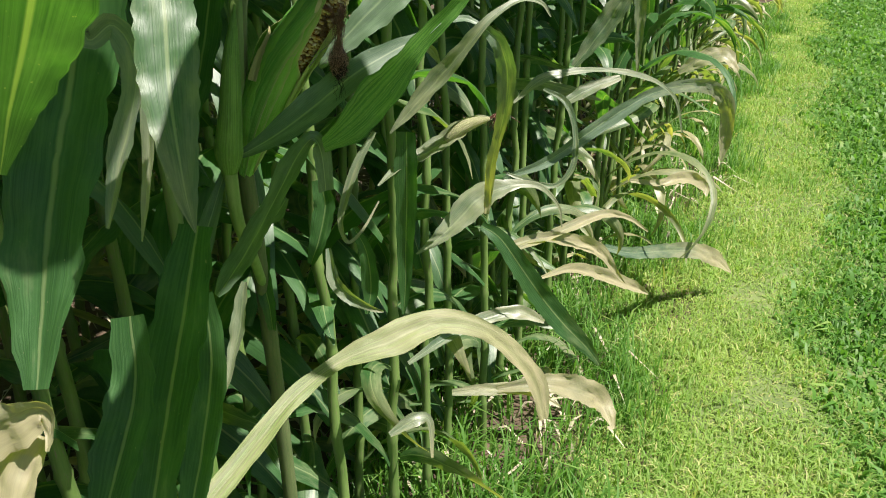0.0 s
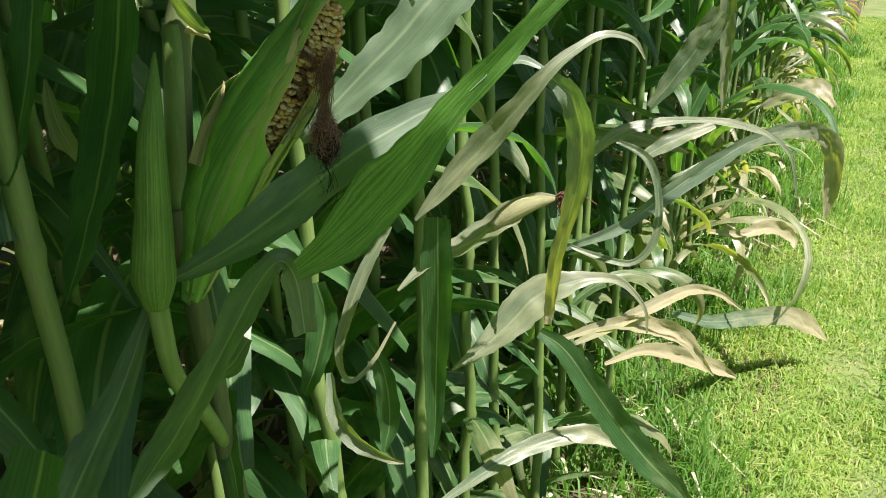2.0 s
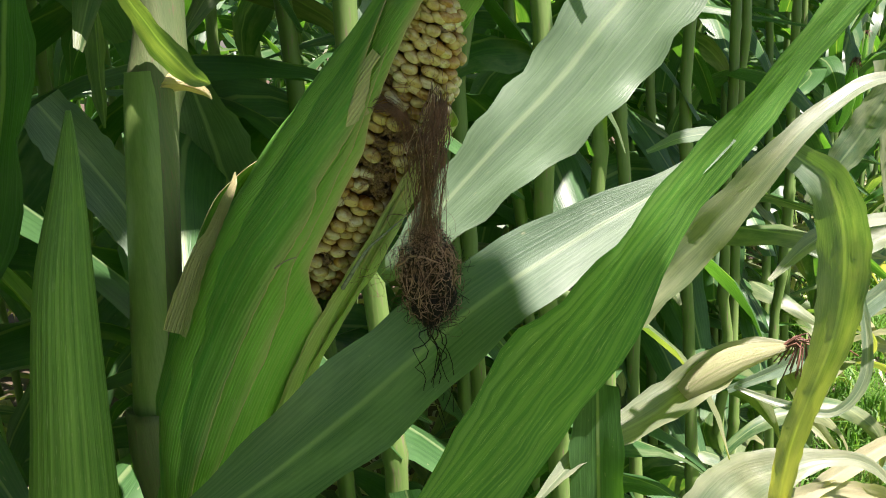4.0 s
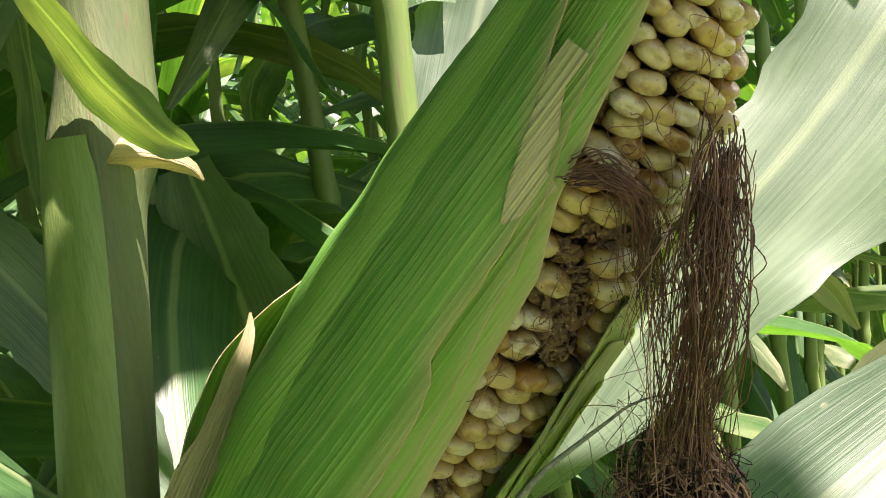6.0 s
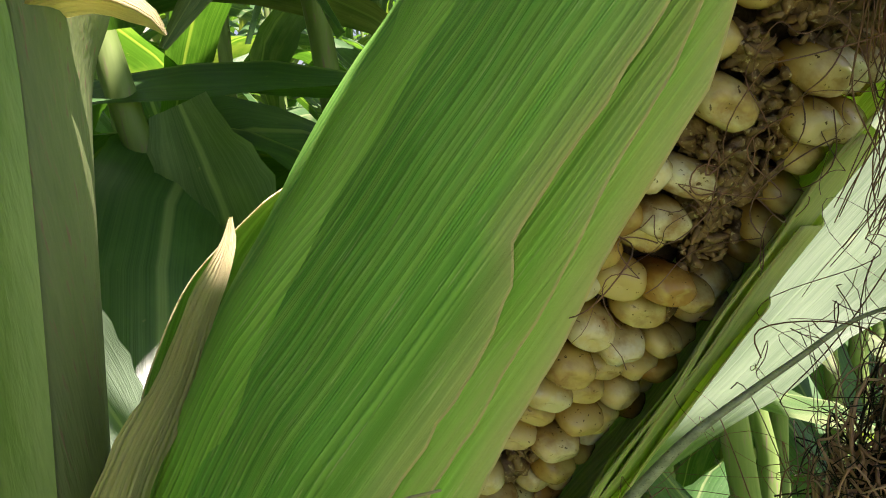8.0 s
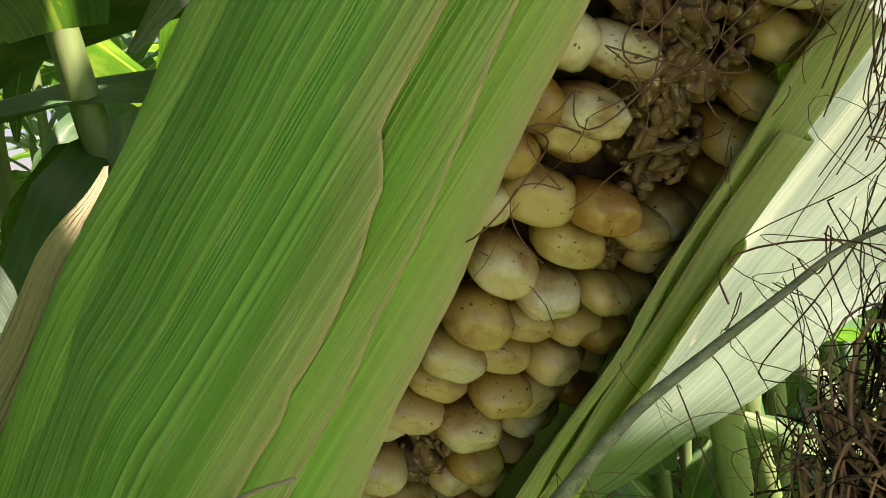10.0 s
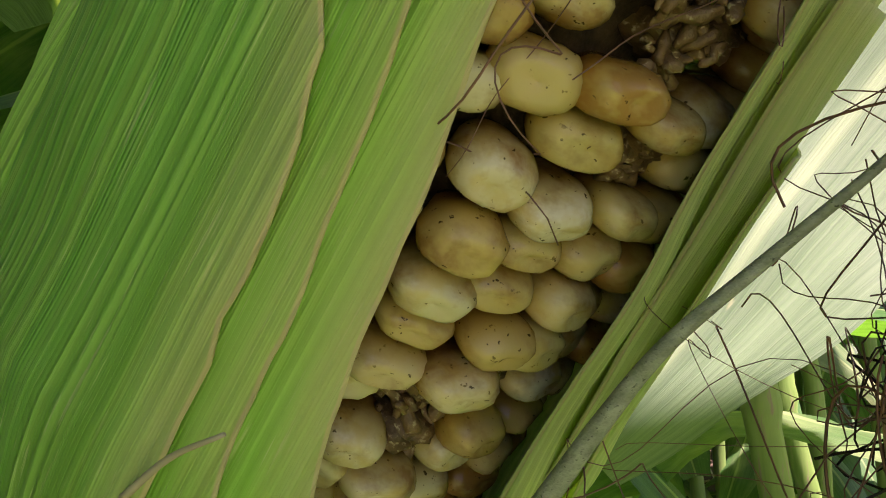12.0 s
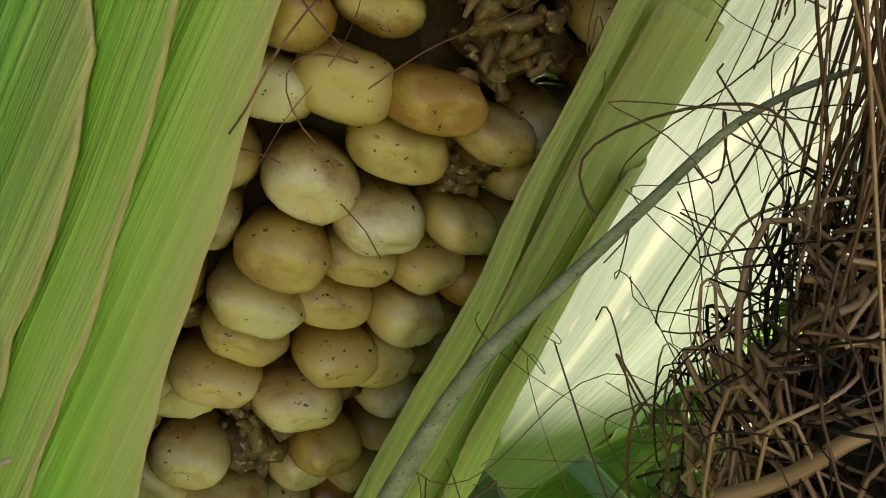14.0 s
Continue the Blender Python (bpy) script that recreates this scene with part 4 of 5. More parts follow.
def on_ear(s, degrees, r):
    a = radians(degrees)
    return EAR_FOOT + EAR_AXIS * s + (EAR_FRONT * 2.5 + EAR_RIGHT * 2.0) * min(s, 0.0) ** 2 + (EAR_FRONT * math.cos(a) + EAR_RIGHT * math.sin(a)) * r


def on_cob(s, degrees, r):
    """As on_ear, for the cob, whose tip bends away from the open side."""
    return on_ear(s, degrees, r) - EAR_RIGHT * (3.2 * max(s - 0.07, 0.0) ** 2)


def husk_leaf(name, s0, s1, left, right, lift, owner, dry=(0.0, 0.3), seed=0, ns=150, na=26, ragged=0.5, label="", mat=None, flare=0.0):
    """One layer of husk between two edges, given as rows (s, degrees)."""
    verts, uv, dried = [], [], []
    for i in range(ns + 1):
        s = s0 + (s1 - s0) * i / ns
        a0 = np.interp(s, [p[0] for p in left], [p[1] for p in left])
        a1 = np.interp(s, [p[0] for p in right], [p[1] for p in right]) + ragged * (1.6 * noise.noise((s * 75, seed, 0.5)) + 0.8 * noise.noise((s * 260, seed, 5.5)))
        for j in range(na + 1):
            rim = (0.7, 0.18, 0.0)[j - na + 2] if j >= na - 2 else 0.7 + (a1 - a0 - 0.7) * (1 - j / (na - 2))
            a = a1 - rim
            r = husk_radius(s) + lift + 0.0012 * math.sin(a * 0.09 + s * 20 + seed) + 0.0009 * noise.noise((s * 60, a * 0.05, seed)) + flare * math.exp(-(((s + 0.022) / 0.026) ** 2)) - 0.006 * min(1.0, max(0.0, (-40 - a) / 40)) * math.exp(-(((s + 0.012) / 0.032) ** 2))
            verts.append(on_ear(s, a, r))
            uv.append((a * 0.03, s + seed))
            dried.append(dry[0] + (dry[1] - dry[0]) * max(0.0, 1 - abs(rim) / 5.0) ** 2 + (0.6 if abs(rim) < 0.4 else 0.0) + 0.25 * (i / ns) ** 4)
    w = na + 1
    faces = [(i * w + j, i * w + j + 1, (i + 1) * w + j + 1, (i + 1) * w + j) for i in range(ns) for j in range(na)]
    me = mesh_of(name, verts, faces, mat or HUSK, uv, dried)
    ob = part(name, me, owner, label)
    mod = ob.modifiers.new("thickness", "SOLIDIFY")
    mod.thickness, mod.offset = 0.0003, 0.0
    return ob


# where the kernels have rotted: along, degrees round, and the reach of each patch
SPOILT = [(0.0065, 42, 0.0035, 6), (0.0015, 44, 0.0035, 7), (0.0435, 52, 0.004, 9), (0.0325, 56, 0.0018, 4), (0.061, 34, 0.004, 9), (0.067, 24, 0.005, 13), (0.0575, 46, 0.004, 8), (0.050, 38, 0.0018, 5), (0.071, 40, 0.004, 8), (0.0525, 30, 0.003, 7), (0.0475, 44, 0.0025, 5)]
# how the kernels follow one another along the three open columns
COLUMNS = {
    0: [0.0010, 0.0059, 0.0104, 0.0144, 0.0185, 0.0232, 0.0291, 0.0355, 0.0401, 0.0445, 0.0493, 0.0536],
    1: [0.0010, 0.0055, 0.0102, 0.0149, 0.0196, 0.0238, 0.0281, 0.0331, 0.0372, 0.0418, 0.0464, 0.0512, 0.0559],
    2: [0.0033, 0.0086, 0.0132, 0.0188, 0.0238, 0.0284, 0.0325, 0.0364, 0.0412, 0.0460],
}


def ear_with_torn_husk():
    plant = NEAR[0]
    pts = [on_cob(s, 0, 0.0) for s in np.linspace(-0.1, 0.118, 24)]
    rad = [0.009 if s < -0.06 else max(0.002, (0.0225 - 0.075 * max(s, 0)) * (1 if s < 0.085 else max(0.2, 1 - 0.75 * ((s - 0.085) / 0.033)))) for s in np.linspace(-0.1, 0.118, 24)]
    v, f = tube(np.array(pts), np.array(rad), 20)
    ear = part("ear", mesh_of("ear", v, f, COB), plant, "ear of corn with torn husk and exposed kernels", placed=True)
    # husk
    window = [(-0.09, 96), (-0.05, 84), (-0.02, 56), (-0.010, 38), (0.0, 27), (0.008, 24), (0.016, 22.5), (0.03, 19.5), (0.05, 15), (0.06, 13), (0.075, 1), (0.1, -9), (0.11, -14), (0.135, -22)]
    husk_leaf("husk_leaf", -0.165, 0.126, [(-0.1, -200), (0.135, -190)], window, -0.0012, ear, (0.0, 0.6), 1, label="inner husk leaf, pale along the torn edge")
    crack = [(-0.09, 14), (0.0, 8.7), (0.01, 8.3), (0.021, 7.2), (0.033, 4.2), (0.037, -0.2), (0.045, -1.5), (0.074, -5), (0.08, -16), (0.095, -31), (0.125, -60)]
    husk_leaf("husk_leaf", -0.168, 0.122, [(-0.1, -190), (0.135, -180)], crack, 0.0010, ear, (0.0, 0.5), 2, ragged=0.7, label="green ribbed outer husk leaf", mat=OUTER_HUSK)
    middle = [(q[0], (0.62 - 2.2 * q[0]) * np.interp(q[0], [p[0] for p in crack], [p[1] for p in crack]) + (0.38 + 2.2 * q[0]) * q[1]) for q in window]
    husk_leaf("husk_leaf", -0.16, 0.118, [(-0.17, -180), (0.135, -170)], middle, 0.0, ear, (0.0, 0.45), 6, ragged=0.4, label="light green middle husk leaf")
    flap_in = [(-0.09, 62), (-0.02, 56), (0.0, 54.5), (0.01, 54), (0.03, 56), (0.04, 57), (0.055, 56), (0.085, 80)]
    husk_leaf("husk_leaf", -0.16, 0.08, [(p[0], 150 + 300 * max(0, p[0] - 0.05)) for p in flap_in], flap_in, -0.0016, ear, (0.0, 0.1), 3, ragged=0.4, label="pale green inner husk leaf", mat=INNER_HUSK)
    for k, off in ((1, 6), (2, 11), (3, 19)):
        edge = [(p[0], p[1] + off + 3 * math.sin(p[0] * 60 + k)) for p in flap_in]
        husk_leaf("husk_leaf", -0.16, 0.075 - 0.012 * k, [(p[0], 150 + 300 * max(0, p[0] - 0.05)) for p in flap_in], edge, -0.0016 + 0.0006 * k, ear, (0.0, 0.08), 10 + k, ragged=0.3, label="light green husk leaf behind the kernels", mat=INNER_HUSK)
    husk_leaf("husk_leaf", -0.168, 0.014, [(-0.1, -200), (0.03, -150)], [(-0.16, -40), (-0.09, -60), (-0.03, -82), (0.0, -94), (0.014, -110)], 0.0014, ear, (0.0, 0.2), 4, ragged=0.3, label="bluish green outermost husk leaf", flare=0.0095, mat=GREEN_HUSK)
    # a torn papery piece between the green leaf and the kernels
    husk_leaf("husk_leaf", 0.066, 0.096, [(0.066, -9), (0.072, -14), (0.082, -20), (0.091, -26)], [(0.066, -8), (0.069, -5), (0.0705, -4.5), (0.0735, -3), (0.076, -1), (0.0775, -7), (0.083, -10), (0.09, -18)], 0.0018, ear, (0.0, 0.12), 9, ns=60, na=14, ragged=0.9, label="papery tan torn piece of husk", mat=PAPERY)
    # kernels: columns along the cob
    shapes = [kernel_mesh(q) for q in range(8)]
    bad = [kernel_mesh(q + 20, True) for q in range(4)]
    rng = np.random.default_rng(7)
    count = 0
    for col in range(5, -5, -1):
        steps = list(COLUMNS.get(col, [0.0005 + (col % 2) * 0.0024]))
        while steps[0] > -0.022:
            steps.insert(0, steps[0] - rng.uniform(0.0045, 0.0052))
        while steps[-1] < 0.121:
            steps.append(steps[-1] + rng.uniform(0.0045, 0.0056) * (1 - 0.15 * (steps[-1] > 0.08)))
        for i in range(1, len(steps) - 1):
            s = steps[i]
            room = 0.5 * (steps[i + 1] - steps[i - 1])
            at = 30.2 + 14.1 * col - min(8.0, 450 * max(0.0, s - 0.041)) + rng.normal(0, 1.2)
            shown = np.interp(s, [p[0] for p in window], [p[1] for p in window]) - 10 < at < 100
            rot = any(((s - q[0]) / q[2]) ** 2 + ((at - q[1]) / q[3]) ** 2 < 1 for q in SPOILT) or rng.uniform() < 0.05 + 0.22 * math.exp(-(((s - 0.055) / 0.018) ** 2))
            if not shown or count >= 300 or (rot and rng.uniform() < 0.12):
                continue
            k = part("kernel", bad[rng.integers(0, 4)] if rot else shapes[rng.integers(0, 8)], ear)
            taper = 1 - 3.0 * max(0, s - 0.075)
            wide, high = rng.uniform(0.96, 1.12) * taper, min(1.12, room / 0.0052) * rng.uniform(0.92, 1.02)
            top = np.interp(s, [-0.022, -0.01, 0.02, 0.05, 0.07, 0.09, 0.1, 0.109, 0.118, 0.126], [0.0290, 0.0300, 0.0300, 0.0275, 0.0252, 0.0224, 0.0208, 0.0168, 0.0128, 0.007])
            r = max(0.001, top - 0.0077 * taper - (0.0022 if rot else 0) + rng.normal(0, 0.0009))
            p, out = on_cob(s, at, r), (on_ear(s, at, 1.0) - on_ear(s, at, 0.0)).normalized()
            out = (out + EAR_AXIS * rng.normal(0.02, 0.10) + out.cross(EAR_AXIS) * rng.normal(0, 0.08)).normalized()
            across = (EAR_AXIS.cross(out) + EAR_AXIS * rng.normal(0.08, 0.10)).normalized()
            up = out.cross(across).normalized()
            k.matrix_basis = Matrix.Translation(p) @ Matrix((up.cross(out), up, out)).transposed().to_4x4() @ Matrix.Diagonal((wide, high, taper, 1))
            count += 1
    crumbs(ear)
    return ear


def crumbs(ear):
    """Brown chewed crumbs in the rotted places between the kernels."""
    rng = np.random.default_rng(70)
    bits = []
    for s0, a0, ds, da in SPOILT:
        for _ in range(34):
            s, a = s0 + rng.uniform(-1, 1) * ds, a0 + rng.uniform(-1, 1) * da
            c = np.array(on_cob(s, a, rng.uniform(0.0235, 0.0262) - 0.06 * max(0.0, s - 0.02)))
            line = c + np.outer(np.linspace(-1, 1, 5), rng.normal(0, 1, 3)) * rng.uniform(0.0004, 0.0012) + rng.normal(0, 0.0002, (5, 3))
            bits.append(tube(line, rng.uniform(0.0003, 0.0009) * np.array([0.5, 1.0, 0.8, 1.1, 0.4]), 6))
    v, f = joined(bits)
    tagged(part("chewed_crumb", mesh_of("chewed_crumb", v, f, ROTTEN), ear, "brown chewed crumbs between rotted kernels"), kind="stuff")


def kernel_mesh(seed, rotten=False):
    """A plump kernel, about 7 mm wide and 5 mm high, growing along z."""
    rng = np.random.default_rng(100 + seed)
    rings, sides = 11, 20
    verts = []
    for i in range(rings + 1):
        k = i / rings
        a = k * math.pi
        z = 0.0035 - 0.0042 * math.cos(a)
        swell = math.sin(a) ** 0.6 * (0.66 + 0.34 * min(1.0, k * 1.6))
        for j in range(sides):
            t = 2 * math.pi * j / sides
            c, s = math.cos(t), math.sin(t)
            c, s = math.copysign(abs(c) ** 0.8, c), math.copysign(abs(s) ** 0.85, s)
            d = 1 + 0.13 * noise.noise((c * 1.4 + seed, s * 1.4, k * 2.5)) + 0.05 * noise.noise((c * 4, s * 4 + seed, k * 6))
            if rotten:
                d *= 0.86 + 0.5 * noise.noise((c * 2.5, s * 2.5 + seed, k * 5))
            verts.append((0.0037 * swell * c * d, 0.0026 * swell * s * d, z * (1 if not rotten else 0.85 + 0.2 * noise.noise((c * 3, s * 3, seed)))))
    dent = rng.uniform(-0.0006, 0.0006, 2)
    verts = [(x, y, z - (0.0010 * math.exp(-(((x - dent[0]) / 0.0012) ** 2 + ((y - dent[1]) / 0.0008) ** 2)) if z > 0.006 else 0)) for x, y, z in verts]
    faces = [(i * sides + j, i * sides + (j + 1) % sides, (i + 1) * sides + (j + 1) % sides, (i + 1) * sides + j) for i in range(rings) for j in range(sides)]
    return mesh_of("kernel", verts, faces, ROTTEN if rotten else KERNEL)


EAR = ear_with_torn_husk()

# ---- silk, the small ear and the collar of the ear plant ----
def hair(points, thick, wiggle, rng, n=14):
    line = smooth_path(points, n)
    k = np.linspace(0, 1, n + 1)
    for axis in range(3):
        line[:, axis] += wiggle * np.sin(k * rng.uniform(4, 15) + rng.uniform(0, 6.3)) * np.sin(k * 3.14) ** 0.5
    return tube(line, thick * (1 - 0.4 * k), 4, False)


def silk():
    rng = np.random.default_rng(21)
    root, knee, ball = np.array([-0.1022, 1.1190, 1.4215]), np.array([-0.1062, 1.1150, 1.4000]), np.array([-0.1120, 1.1240, 1.3540])
    wide = np.array([0.0125, 0.0090, 0.0220])
    hairs, pale, dark = [], [], []

    def in_ball(way, depth):
        way = way / (np.linalg.norm(way) + 1e-9)
        return ball + way * wide * depth * (1 + 0.04 * np.sin(way * 7.0).sum())

    # the skein that hangs from the tip
    for i in range(210):
        d = rng.normal(0, 1, 3)
        a = root + d * [0.0017, 0.002, 0.004]
        b = knee + rng.normal(0, 1, 3) * [0.0030, 0.0024, 0.006] - [abs(rng.normal(0, 1)) * 0.005 * (i % 3 == 0), 0, 0]
        c = ball + np.clip(rng.normal(0, 1, 3), -1.6, 1.6) * [0.0036, 0.004, 0.010] + [0, 0, 0.010]
        (pale if i % 8 == 0 else hairs).append(hair([a, (a + b) / 2 + d * 0.001, b, c, c + [rng.normal(0, 0.004), rng.normal(0, 0.004), -rng.uniform(0, 0.03)]], rng.uniform(0.00006, 0.00016), rng.uniform(0.0006, 0.0026), rng, 20))
    # the matted ball below: fine dark threads inside, thick curled ones outside
    for i in range(420):
        at = in_ball(rng.normal(0, 1, 3), rng.uniform(0.6, 1.0))
        pts = [at + rng.normal(0, 1, 3) * 0.0034 for _ in range(4)]
        (hairs if i % 3 == 0 else dark).append(hair(pts, rng.uniform(0.00006, 0.00014), 0.0014, rng, 18))
    for i in range(120):
        way = rng.normal(0, 1, 3) + [0.1, -0.8, 0.3]
        pts = [in_ball(way + rng.normal(0, 1, 3) * 0.22 * k, rng.uniform(0.92, 1.04)) for k in range(5)]
        (hairs if i % 4 == 0 else pale).append(hair(pts, rng.uniform(0.00011, 0.00028), 0.0014, rng, 22))
    for i in range(9):
        end = ball + [rng.normal(0, 0.005), rng.normal(0, 0.003), -0.05 - rng.uniform(0, 0.02)]
        dark.append(hair([ball + [0, 0, -0.02], ball + [rng.normal(0, 0.004), 0, -0.035], end], 0.00028, 0.003, rng))
    # a dense lock that bends over the husk edge and lies on the kernels
    for i in range(75):
        t = rng.normal(0, 1, 2)
        line = [(0.0795 + 0.0012 * t[0], 1 + 2 * t[1], 0.0285), (0.0828 + 0.0014 * t[0], 10 + 3 * t[1], 0.0278), (0.0800 + 0.001 * t[1], 26 + 5 * t[0], 0.0272), (0.0715 + 0.002 * t[1], 42 + 5 * t[0], 0.0285), (0.0640 + 0.004 * rng.normal(), 56 + 7 * t[0], 0.0320), (0.0560 + 0.006 * rng.normal(), 66 + 9 * t[0], 0.0350)]
        pts = [np.array(on_ear(q[0], q[1], q[2] + abs(rng.normal(0, 0.0008)))) for q in line[: 4 + int(rng.integers(0, 3))]]
        hairs.append(hair(pts, rng.uniform(0.00006, 0.00014), rng.uniform(0.0004, 0.0012), rng, 26))
    # thin threads across the kernels
    for i in range(34):
        s0, a0 = rng.uniform(0.04, 0.112), rng.uniform(5, 50)
        s1, a1 = s0 - rng.uniform(0.008, 0.03), a0 + rng.uniform(-8, 28)
        base = np.interp([s0, s1], [0.0, 0.05, 0.09, 0.12], [0.0305, 0.0282, 0.0235, 0.0165])
        pts = [np.array(on_cob(s0 + (s1 - s0) * k, a0 + (a1 - a0) * k + rng.normal(0, 5), base[0] + (base[1] - base[0]) * k + abs(rng.normal(0, 0.0012)))) for k in np.linspace(0, 1, 5)]
        hairs.append(hair(pts, rng.uniform(0.00005, 0.00011), 0.002, rng, 26))
    # loose loops between the flap and the ball
    for i in range(34):
        a = np.array(on_ear(rng.uniform(0.0, 0.07), rng.uniform(56, 85), 0.0375))
        b = in_ball(rng.normal(0, 1, 3) + [-0.6, 0, 0.5], 1.0)
        pts = [a, a + (b - a) * 0.4 + rng.normal(0, 0.006, 3), a + (b - a) * 0.7 + rng.normal(0, 0.006, 3), b]
        hairs.append(hair(pts, rng.uniform(0.00004, 0.00010), 0.0036, rng, 28))
    # a broad ochre thread round the ball
    pale.append(hair([in_ball(np.array(q), 1.06) for q in ((-0.9, -0.5, 0.25), (-0.55, -0.9, 0.42), (0.0, -1.0, 0.45), (0.6, -0.8, 0.3))], 0.0005, 0.0006, rng, 24))
    v, f = joined(hairs)
    part("silk", mesh_of("silk", v, f, SILK), EAR, "matted dark brown silk hanging from the ear tip")
    v, f = joined(pale)
    part("silk", mesh_of("silk", v, f, PALE_SILK), EAR, "pale pinkish dry silk threads")
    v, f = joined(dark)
    part("silk", mesh_of("silk", v, f, CORE), EAR, "near-black tangled silk threads")
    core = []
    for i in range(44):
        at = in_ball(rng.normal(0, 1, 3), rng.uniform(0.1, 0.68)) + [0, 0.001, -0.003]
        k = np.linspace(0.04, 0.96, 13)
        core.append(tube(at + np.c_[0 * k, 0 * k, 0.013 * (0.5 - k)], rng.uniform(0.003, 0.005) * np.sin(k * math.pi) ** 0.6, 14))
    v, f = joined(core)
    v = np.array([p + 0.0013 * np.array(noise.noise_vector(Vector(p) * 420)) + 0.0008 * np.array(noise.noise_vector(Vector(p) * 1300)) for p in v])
    part("silk", mesh_of("silk", v, f, CORE), EAR, "near-black matted core of the silk")
    # a dried grey-green husk fibre across the flap
    line = smooth_path([(-0.1085, 1.1260, 1.3800), (-0.1140, 1.1265, 1.3803), (-0.1196, 1.1272, 1.3785), (-0.1250, 1.1280, 1.3745), (-0.1308, 1.1290, 1.3700), (-0.1370, 1.1295, 1.3652), (-0.1416, 1.1310, 1.3600), (-0.1462, 1.1330, 1.3540), (-0.153, 1.1365, 1.345)], 48)
    v, f = tube(line, 0.00014 + 0.0009 * np.linspace(0, 1, 49) ** 1.4, 8)
    part("husk_fibre", mesh_of("husk_fibre", v, f, FIBRE), EAR, "dry grey-green husk fibre")


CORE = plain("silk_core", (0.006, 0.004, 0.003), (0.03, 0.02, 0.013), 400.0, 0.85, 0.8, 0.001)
FIBRE = plain("fibre", (0.10, 0.13, 0.08), (0.42, 0.46, 0.35), 380.0, 0.6, 0.6, 0.0005, stretch=(1, 1, 1.6), specks=(0.05, 0.06, 0.04))
silk()


# pale dry husk, its colour raised to replace the sunlight missing on the tip
PALE_HUSK = leafy("pale_husk", (0.24, 0.33, 0.09), (0.42, 0.48, 0.19), (0.4, 0.45, 0.22), (0.62, 0.52, 0.22), (0.84, 0.76, 0.46), (1.3, 1.3, 0.7), 0.35, 0.6, 0.9, 40.0, 0.0, ridges=5.0, relief=0.8)


def husk_tip():
    rows = smooth_path([(-0.2274, 1.1266, 1.3286, 0.0125), (-0.2227, 1.1321, 1.3434, 0.0115), (-0.2179, 1.1391, 1.3582, 0.0100), (-0.2112, 1.1455, 1.3712, 0.0080), (-0.2066, 1.1497, 1.3822, 0.0055), (-0.2058, 1.1575, 1.3891, 0.0029), (-0.2070, 1.1632, 1.3940, 0.0006)], 24)
    side = np.tile(np.array([0.85, -0.25, -0.45]), (25, 1))
    part("husk_leaf", ribbon("husk_leaf", rows[:, :3], side, rows[:, 3], PALE_HUSK, 0.25, 0.03, 0.0, (0.6, 0.85), 3, 6), EAR, "pale dry pointed tip of an outer husk leaf, sunlight put into its colour")


husk_tip()


def loose_fibre():
    """A short pale fibre that stands off the husk."""
    line = smooth_path([on_ear(-0.004, 6.5, 0.0385), on_ear(0.003, 9.5, 0.0392), on_ear(0.0085, 13.5, 0.0400)], 12)
    v, f = tube(line, np.linspace(0.00035, 0.00018, 13), 6)
    part("husk_fibre", mesh_of("husk_fibre", v, f, STRAW), EAR, "short pale torn husk fibre")


loose_fibre()


def small_green_ear():
    """A slim unopened ear beside the stalk."""
    k = np.linspace(0, 1, 30)
    line = smooth_path([(-0.2545, 1.066, 1.222), (-0.2515, 1.066, 1.258), (-0.2447, 1.067, 1.3023), (-0.2380, 1.072, 1.365), (-0.2335, 1.078, 1.400), (-0.2290, 1.082, 1.4310)], 29)
    rad = 0.0200 * np.clip(0.5 + 3.2 * k, 0, 1) * np.clip(1.03 - k**1.25, 0.02, 1) ** 0.9
    v, f = tube(line - np.array(NEAR[0].matrix_basis.translation), rad, 24)
    v = v.reshape(30, 24, 3)
    turn = np.tile(np.linspace(-2.4, 2.4, 24), 30)
    me = mesh_of("ear", v.reshape(-1, 3), f, GREEN_HUSK, np.c_[turn, np.repeat(k * 0.33, 24)], np.full(720, 0.0))
    body = part("ear", me, NEAR[0], "slim closed green young ear")
    v, f = tube(smooth_path([(-0.2515, 1.165, 1.00), (-0.2525, 1.12, 1.08), (-0.2540, 1.075, 1.15), (-0.2545, 1.067, 1.235)], 14) - np.array(NEAR[0].matrix_basis.translation), np.linspace(0.007, 0.0095, 15), 12)
    part("shank", mesh_of("shank", v, f, SHEATH), body)


small_green_ear()


def collar():
    """Where the leaf blade leaves the sheath: a ragged tan lobe."""
    o = np.array(NEAR[0].matrix_basis.translation)
    lobe = smooth_path([(-0.2400, 1.163, 1.434), (-0.2320, 1.162, 1.435), (-0.225, 1.165, 1.434), (-0.2195, 1.170, 1.4305), (-0.2175, 1.1725, 1.427)], 10)
    wide = np.array([0.004, 0.008, 0.0095, 0.009, 0.008, 0.007, 0.006, 0.005, 0.0035, 0.002, 0.0006])
    me = ribbon("leaf_collar", lobe - o, np.tile(np.array([0.1, -0.35, 0.93]), (11, 1)), wide, PALE_HUSK, 0.5, 0.08, 0.0, (0.9, 0.8), 8, 6)
    part("leaf_collar", me, NEAR[0], "pale tan ragged lobe of the leaf collar")


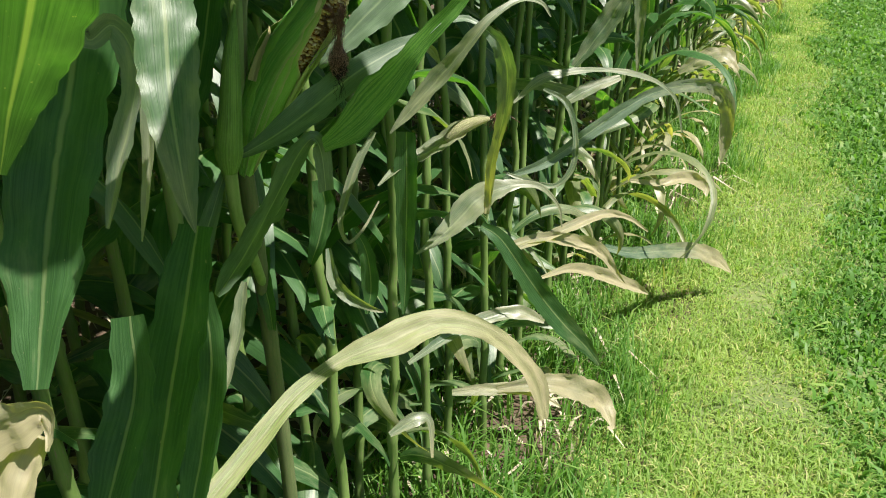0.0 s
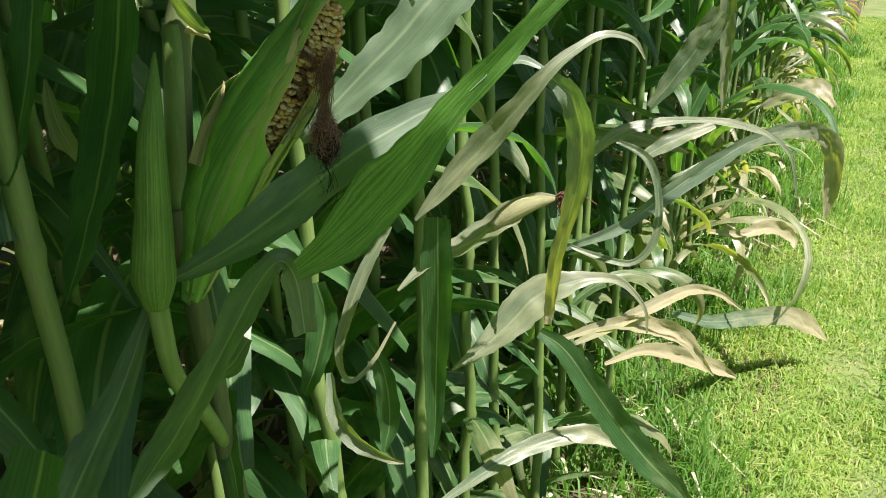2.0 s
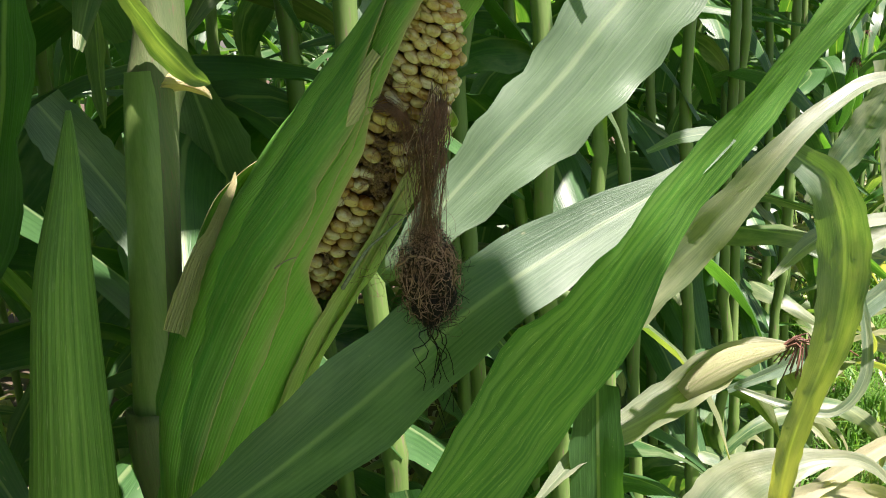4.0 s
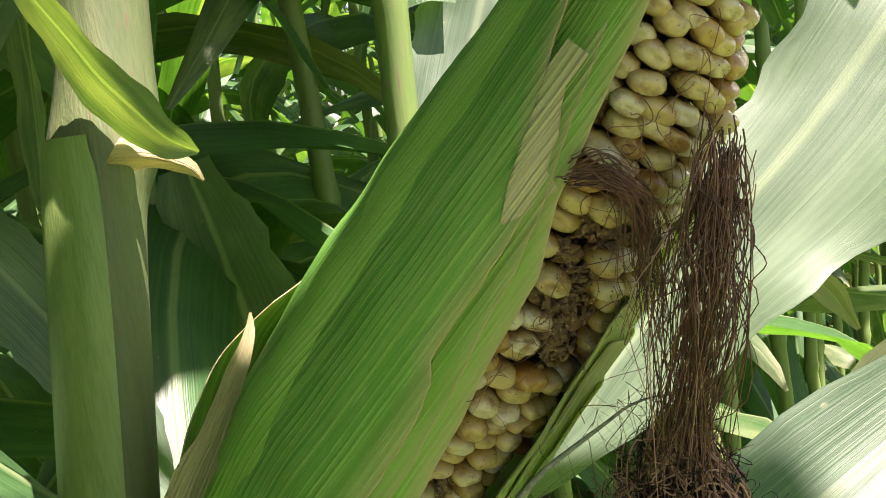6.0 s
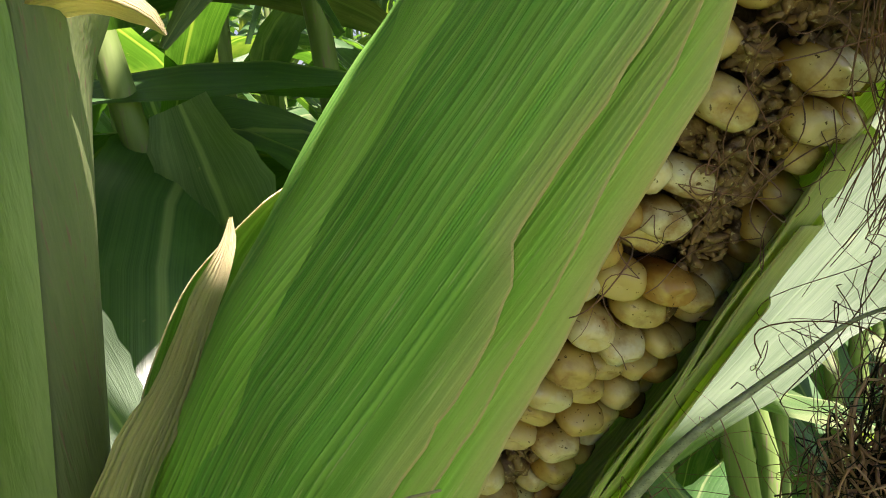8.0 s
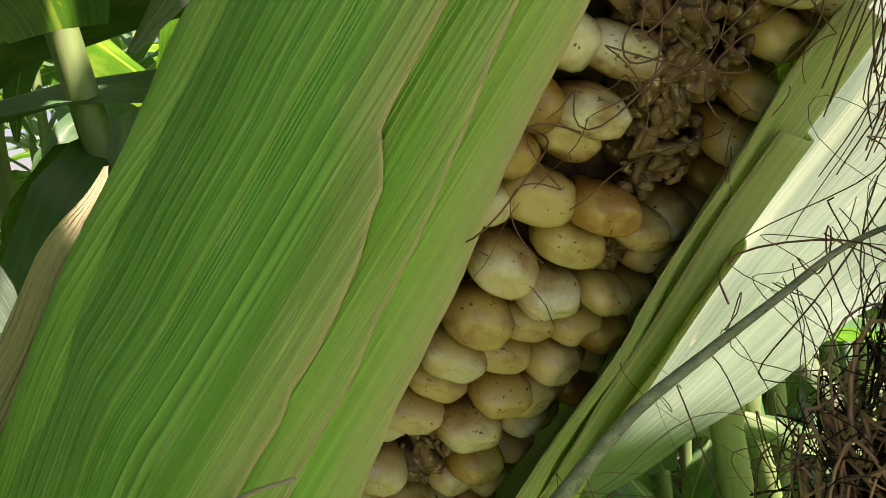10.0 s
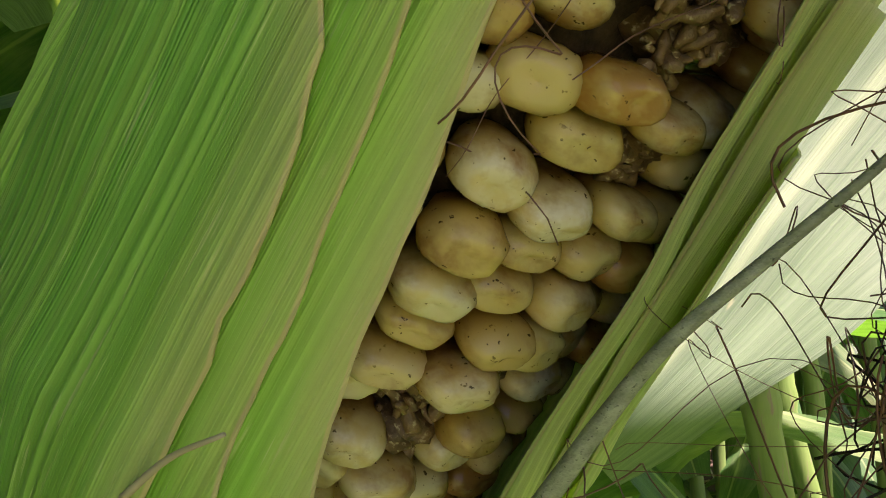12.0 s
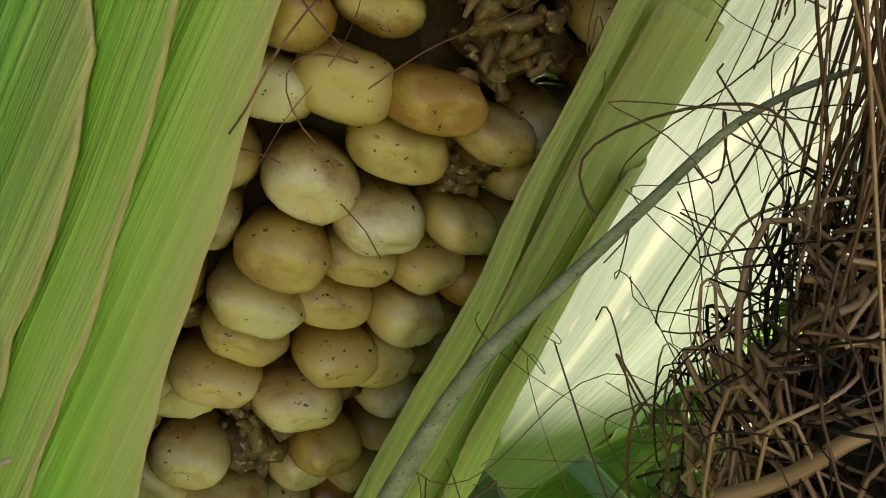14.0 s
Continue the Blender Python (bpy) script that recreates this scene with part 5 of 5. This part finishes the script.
def sheath():
    """The leaf sheath that wraps most of the stalk below the collar."""
    o = np.array(NEAR[0].matrix_basis.translation)
    line = smooth_path([(-0.2555, 1.1435, 1.268), (-0.254, 1.147, 1.29), (-0.247, 1.168, 1.415), (-0.2440, 1.1715, 1.442)], 30)
    verts, w = [], 15
    for i, p in enumerate(line):
        for j in range(w):
            a = radians(-205 + (205 + 34 + 14 * math.sin(i * 0.13)) * j / (w - 1))
            verts.append(p - o + np.array([math.sin(a) * 0.0128, -math.cos(a) * 0.0128, 0.0]))
    faces = [(i * w + j, i * w + j + 1, (i + 1) * w + j + 1, (i + 1) * w + j) for i in range(len(line) - 1) for j in range(w - 1)]
    part("leaf_sheath", mesh_of("leaf_sheath", verts, faces, SHEATH), NEAR[0], "smooth green leaf sheath round the stalk")


sheath()
collar()

# half-open yellowing ears of the next plants
o = np.array(NEAR[2].matrix_basis.translation)
small_ear(NEAR[2], np.array([0.030, 1.405, 1.165]) - o, (0.72, 0.05, 0.35), 0.085, 0.011, 77, mat=PAPERY)

# ---- the rest of the field: rows of plants ----
def rows_of_corn():
    rng = np.random.default_rng(11)
    spots = []
    for i in range(60):
        spots.append((2.15 + i * 0.2, 0.0, True))
    for i in range(14):
        spots.append((2.15 + 60 * 0.2 + i * 0.35, 0.0, True))
    for row in range(1, 8):
        for i in range((62, 50, 40, 26, 22, 20, 18)[row - 1]):
            spots.append((-1.6 + 0.25 * max(row - 3, 0) + i * (0.19, 0.22, 0.26, 0.26, 0.27, 0.29, 0.31)[row - 1], -0.62 * row, False))
    kinds = []
    for n, (along, aside, edge) in enumerate(spots):
        p = on_ground(along + rng.normal(0, 0.03), aside + rng.normal(0, 0.03))
        m = Matrix.Translation(p) @ Matrix.Rotation(rng.uniform(0, 6.283), 4, "Z") @ Matrix.Rotation(rng.normal(0, 0.03), 4, "X")
        if len(kinds) < 9:
            kinds.append(corn_plant(40 + n, m, rng.uniform(2.15, 2.45), ear=n % 3 == 0))
        else:
            copy_thing(kinds[rng.integers(0, 9)], m)


rows_of_corn()
